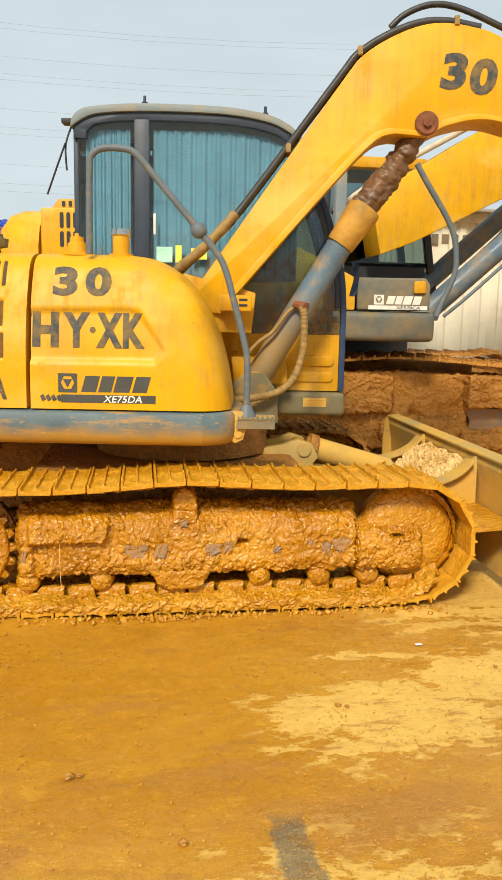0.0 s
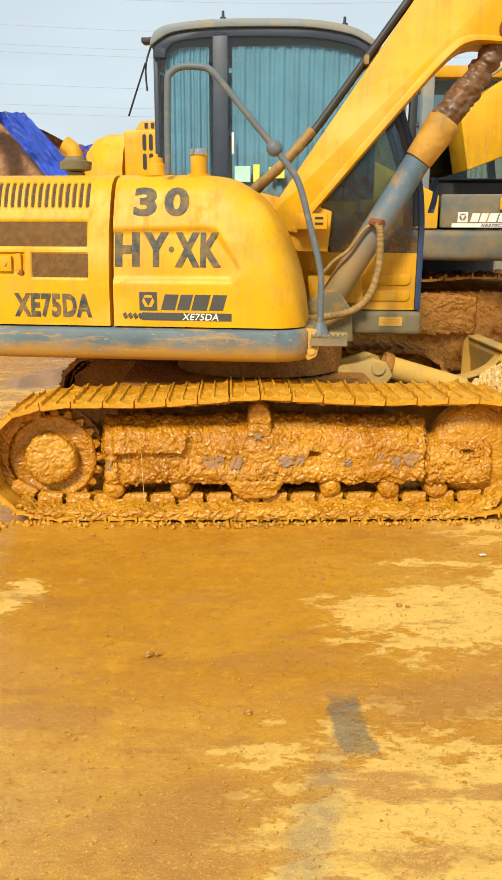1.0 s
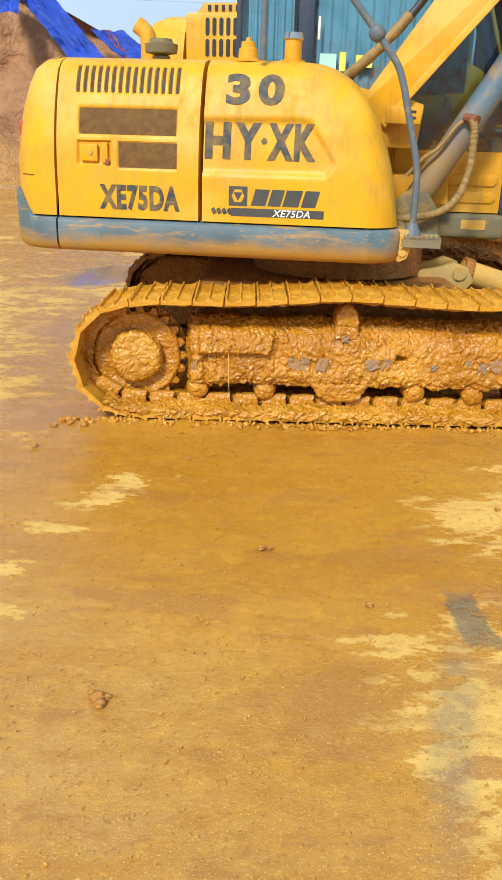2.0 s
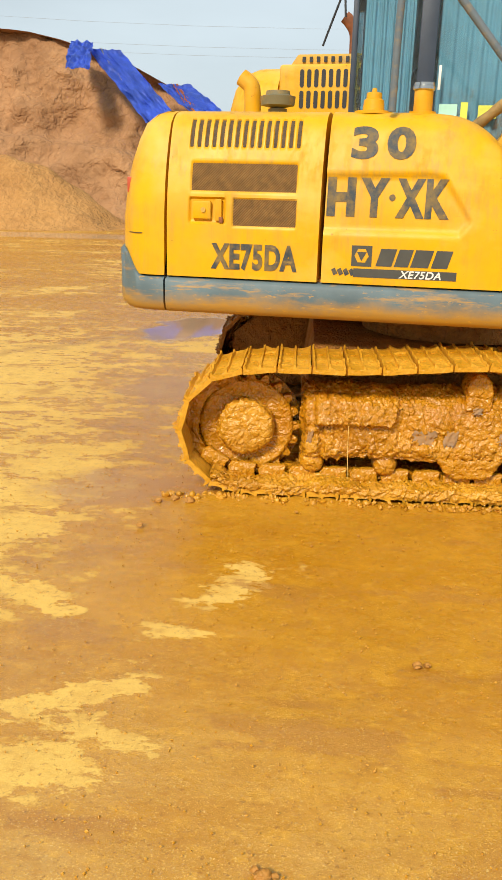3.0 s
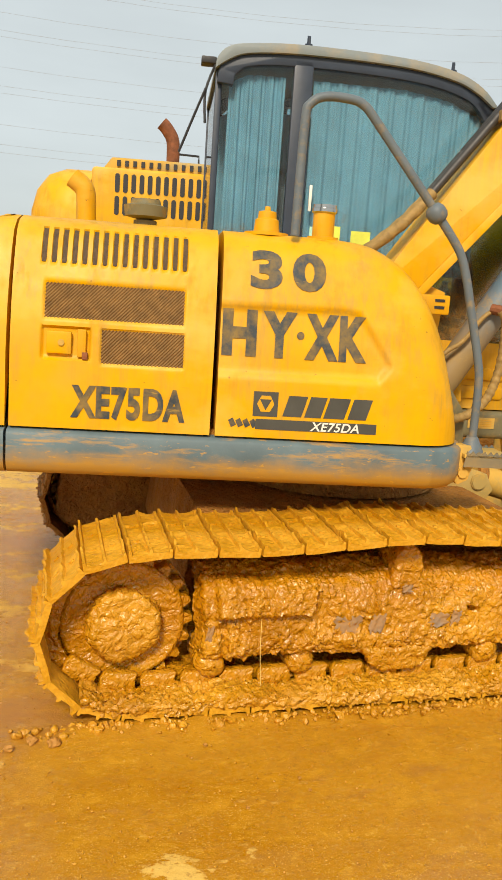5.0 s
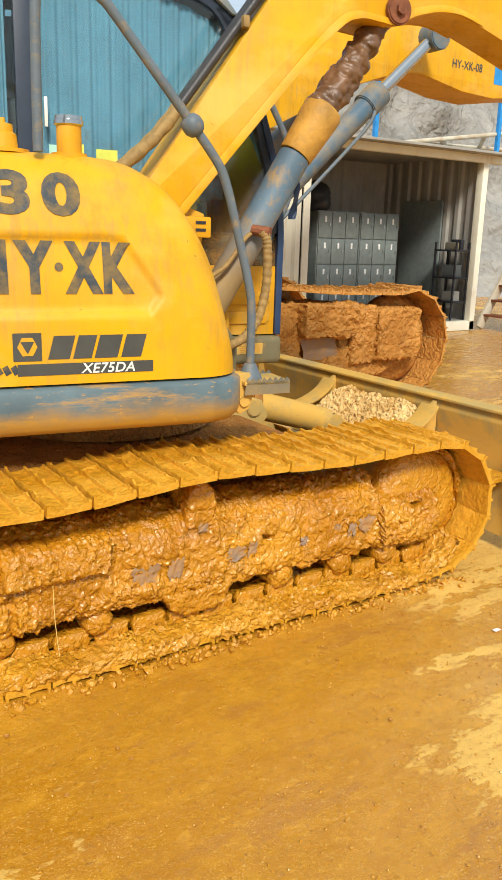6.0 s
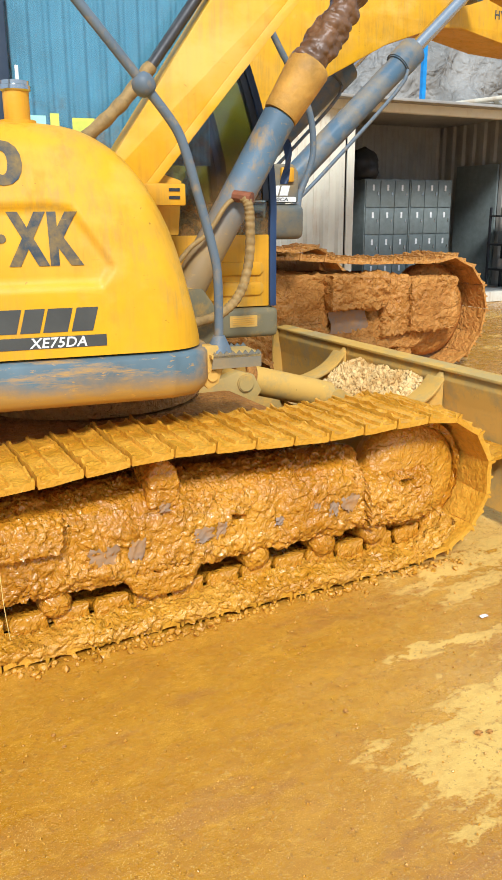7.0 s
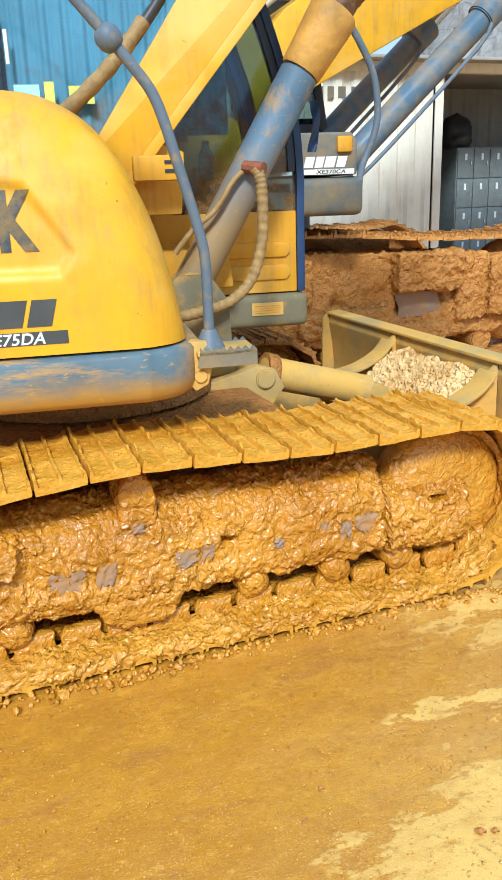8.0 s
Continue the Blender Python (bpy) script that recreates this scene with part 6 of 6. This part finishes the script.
def cliff(s, t):
    x = -30 + 31 * s
    q = Vector((x * 0.5, t * 3, 1.5))
    z = heap_top(x) * t
    y = 25.5 + 3.2 * t ** 0.8 + 0.7 * noise.noise(q) + 0.35 * noise.noise(q * 3) + 0.15 * noise.noise(q * 8) + (0.5 if t > 0.45 else 0)
    return Vector((x, y, z + 0.12 * noise.noise(q * 5)))


bm = sheet(cliff, 180, 46)
back = sheet(lambda s, t: Vector((-30 + 31 * s, 28.9 + 14 * t, heap_top(-30 + 31 * s) * (1 - 0.9 * t * t))), 60, 8)
solo("earth_heap", joined(bm, back), EARTH, "tall steep-cut heap of brown earth", "earth heap", "", "", 80)
heap("earth_slope", -9.6, 24.2, 5.0, 2.6, 2.3, EARTH_LIGHT, "low slope of loose ochre earth", 4, 0.0, 80, 0.25)


def drape(x0, x1, w, sag, fall):
    """A strip of sheet lying down the cut face from the heap's top."""
    def fn(s, t):
        x = x0 + (x1 - x0) * s + w * (t - 0.5)
        z = heap_top(x0 + (x1 - x0) * s * 0.5) + 0.12 - fall * s - sag * s * (1 - s) + 0.08 * noise.noise(Vector((s * 9, t * 5, x0)))
        return Vector((x, 28.2 - 2.2 * s + 0.05 * math.sin(t * 13 + s * 9 + 3 * noise.noise(Vector((s * 4, t * 2, 5)))) + 0.16 * noise.noise(Vector((s * 7, t * 9, 3))), z))
    bm = sheet(fn, 40, 24)
    bmesh.ops.solidify(bm, geom=bm.faces[:], thickness=0.01)
    return bm


solo("tarpaulin", drape(-7.9, -7.5, 0.75, -0.1, 1.0), TARP, "crumpled blue tarpaulin over the earth heap", "tarpaulin", "tarpaulins on the heap", "", 80)
solo("tarpaulin", drape(-7.2, -4.9, 1.1, 0.0, 1.9), TARP, "long blue tarpaulin hanging down the earth heap", "tarpaulin", "tarpaulins on the heap", "", 80)
solo("tarpaulin", drape(-4.9, -3.2, 1.1, 0.0, 0.9), TARP, "blue tarpaulin with creases on the earth heap", "tarpaulin", "tarpaulins on the heap", "", 80)
solo("tarpaulin", drape(-7.25, -5.1, 0.18, 0.25, 2.2), TARP_EDGE, "pale rolled sheet edge hanging on the heap", "tarpaulin", "tarpaulins on the heap", "", 80)
solo("plastic_sheet", drape(-4.9, -3.6, 0.25, 0.1, 1.0), ORANGE, "orange plastic strip on the heap", "sheet", "", "", 80)


def rock(s, t):
    x = 11 + 40 * s
    q = Vector((x * 0.25, t * 3, 7))
    return Vector((x, 17 + 6 * t + 1.4 * noise.noise(q) + 0.6 * noise.noise(q * 3) + 0.25 * noise.noise(q * 9), 11 * t * (0.35 + 0.65 * soft(s * 7)) * (1 + 0.2 * noise.noise(Vector((x * 0.1, 1, 3)))) - 0.2))


solo("rock_face", sheet(rock, 120, 50), ROCK, "grey quarried rock face behind the hut", "rock", "", "structure", 80)
for k in range(11):
    z = 20 + 3.6 * k + (2.0 if k % 3 == 0 else 0)
    pts = [(-160 + 20 * i, 150 + 2 * k, z + 0.00035 * (20 * (i - 8)) ** 2 * (1 + 0.1 * k) - 0.02 * (i - 8) * k * 0.6) for i in range(17)]
    solo("power_cable", tube(pts, 0.022, 5), CABLE, "thin overhead power cable against the sky", "cable", "overhead power cables", "structure")

# ---- small things on the ground ----
solo("paper_scrap", sheet(lambda s, t: Vector((1.262 + 0.032 * s, 3.225 + 0.018 * t, 0.005 + 0.002 * math.sin(s * 3.1))), 6, 3), PAPER, "small scrap of white paper on the ground", "paper", "", "", 80)


def clod(x, y, s, mat, label, k):
    own = bmesh.new()
    bmesh.ops.create_icosphere(own, subdivisions=2, radius=s)
    for v in own.verts:
        v.co.z *= 0.55
        v.co *= 1 + 0.45 * noise.noise(v.co / s * 1.3 + Vector((k, 0, 0)))
        v.co += Vector((x, y, s * 0.28))
    return solo("mud_clod", own, mat, label, "mud", "mud clods on the ground")


rng = random.Random(5)
for k in range(26):
    x, y = rng.uniform(-1.4, 1.7), rng.uniform(1.3, 3.6)
    clod(x, y, rng.choice((0.004, 0.006, 0.008)), MUD_RED, "small clod of ochre mud", k)
for x, y, s in ((-0.13, 2.39, 0.02), (-0.10, 2.395, 0.014), (0.80, 2.75, 0.014), (0.83, 2.74, 0.010), (-0.98, 3.58, 0.03), (-1.05, 3.6, 0.025), (-1.12, 3.57, 0.02), (-1.15, 3.3, 0.018), (0.75, 1.36, 0.015), (0.2, 2.05, 0.015)):
    clod(x, y, s * 0.8, MUD_RED, "clod of ochre mud on the yard", x * 9)

# gravel heaped behind the blade
def gravel_z(x, y):
    return 0.385 + 0.20 * soft((x - 1.58) / 0.36) * soft((5.14 - y) / 0.12) * soft((y - 4.32) / 0.12) + 0.015 * noise.noise(Vector((x * 9, y * 9, 1)))


bm = bmesh.new()
rng = random.Random(8)
for k in range(1700):
    y = rng.uniform(4.34, 5.12)
    x = rng.uniform(1.60, 1.95)
    top = gravel_z(x, y)
    own = bmesh.new()
    bmesh.ops.create_icosphere(own, subdivisions=1, radius=rng.choice((0.004, 0.005, 0.006, 0.007, 0.009, 0.011, 0.015)))
    for v in own.verts:
        v.co *= 1 + 0.5 * noise.noise(v.co * 60 + Vector((k, 0, 0)))
        v.co += Vector((x, y, top + rng.uniform(-0.01, 0.012)))
    joined(bm, own)
own = sheet(lambda s, t: Vector((1.52 + 0.44 * s, 4.33 + 0.81 * t, gravel_z(1.52 + 0.44 * s, 4.33 + 0.81 * t) - 0.002)), 24, 40)
joined(bm, own)
tagged(solo("gravel", bm, RUBBLE, "pale crushed gravel heaped behind the dozer blade", "gravel", "", "stuff", 60))


def pebbles(count):
    r = np.random.RandomState(3)
    base = np.array([(1, 0, 0), (-1, 0, 0), (0, 1, 0), (0, -1, 0), (0, 0, 1), (0, 0, -1)], float)
    tri = np.array([(0, 2, 4), (2, 1, 4), (1, 3, 4), (3, 0, 4), (2, 0, 5), (1, 2, 5), (3, 1, 5), (0, 3, 5)])
    pos = np.stack([r.uniform(-2.4, 2.4, count), r.uniform(0.9, 4.6, count)], 1)
    size = r.uniform(0.0016, 0.0042, count)
    V, F = [], []
    for k in range(count):
        p = base * size[k] * r.uniform(0.6, 1.5, (6, 3)) + np.array([pos[k, 0], pos[k, 1], size[k] * 0.25])
        V.extend(p.tolist())
        F.extend((tri + 6 * k).tolist())
    me = bpy.data.meshes.new("grit")
    me.from_pydata(V, [], F)
    me.materials.append(MUD_DRY)
    return tagged(new("grit", me), "fine ochre grit strewn over the yard", "grit", "", "stuff")


pebbles(5000)

for k, (x, z, w, h) in enumerate(((9.16, 1.33, 0.10, 0.12), (9.30, 1.33, 0.08, 0.17), (9.15, 0.88, 0.22, 0.2), (9.18, 0.48, 0.2, 0.16))):
    solo("storage_box", box(x, x + w, 11.08, 11.3, z, z + h, 0.01), (BLUE_GREY, DARK, INSIDE, BOX_IN)[k], "small dark box kept on the shelf", "box", "goods on the shelf")


def spill(count, seed):
    """Crumbs of mud dropped along the foot of the belt."""
    r = random.Random(seed)
    bm = bmesh.new()
    for k in range(count):
        x = r.uniform(-1.12, 1.55)
        y = 3.672 - abs(r.gauss(0, 0.028))
        s = r.choice((0.004, 0.006, 0.008, 0.012, 0.017 if x < -0.7 or k % 5 == 0 else 0.007))
        own = bmesh.new()
        bmesh.ops.create_icosphere(own, subdivisions=1, radius=s)
        for v in own.verts:
            v.co *= 1 + 0.6 * noise.noise(v.co / s * 1.1 + Vector((k * 3.1, 0, 0)))
            v.co += Vector((x, y, s * 0.2))
        joined(bm, own)
    return solo("mud_crumbs", bm, MUD_DRY, "crumbs of ochre mud fallen beside the crawler belt", "mud", "", "stuff", 60)


spill(420, 11)
for x, y, s in ((-0.555, 1.595, 0.022), (-0.545, 1.57, 0.018), (-0.57, 1.61, 0.014), (-0.53, 1.60, 0.012)):
    clod(x, y, s * 0.8, MUD_RED, "clod of ochre mud on the yard", x * 90 + s * 500)
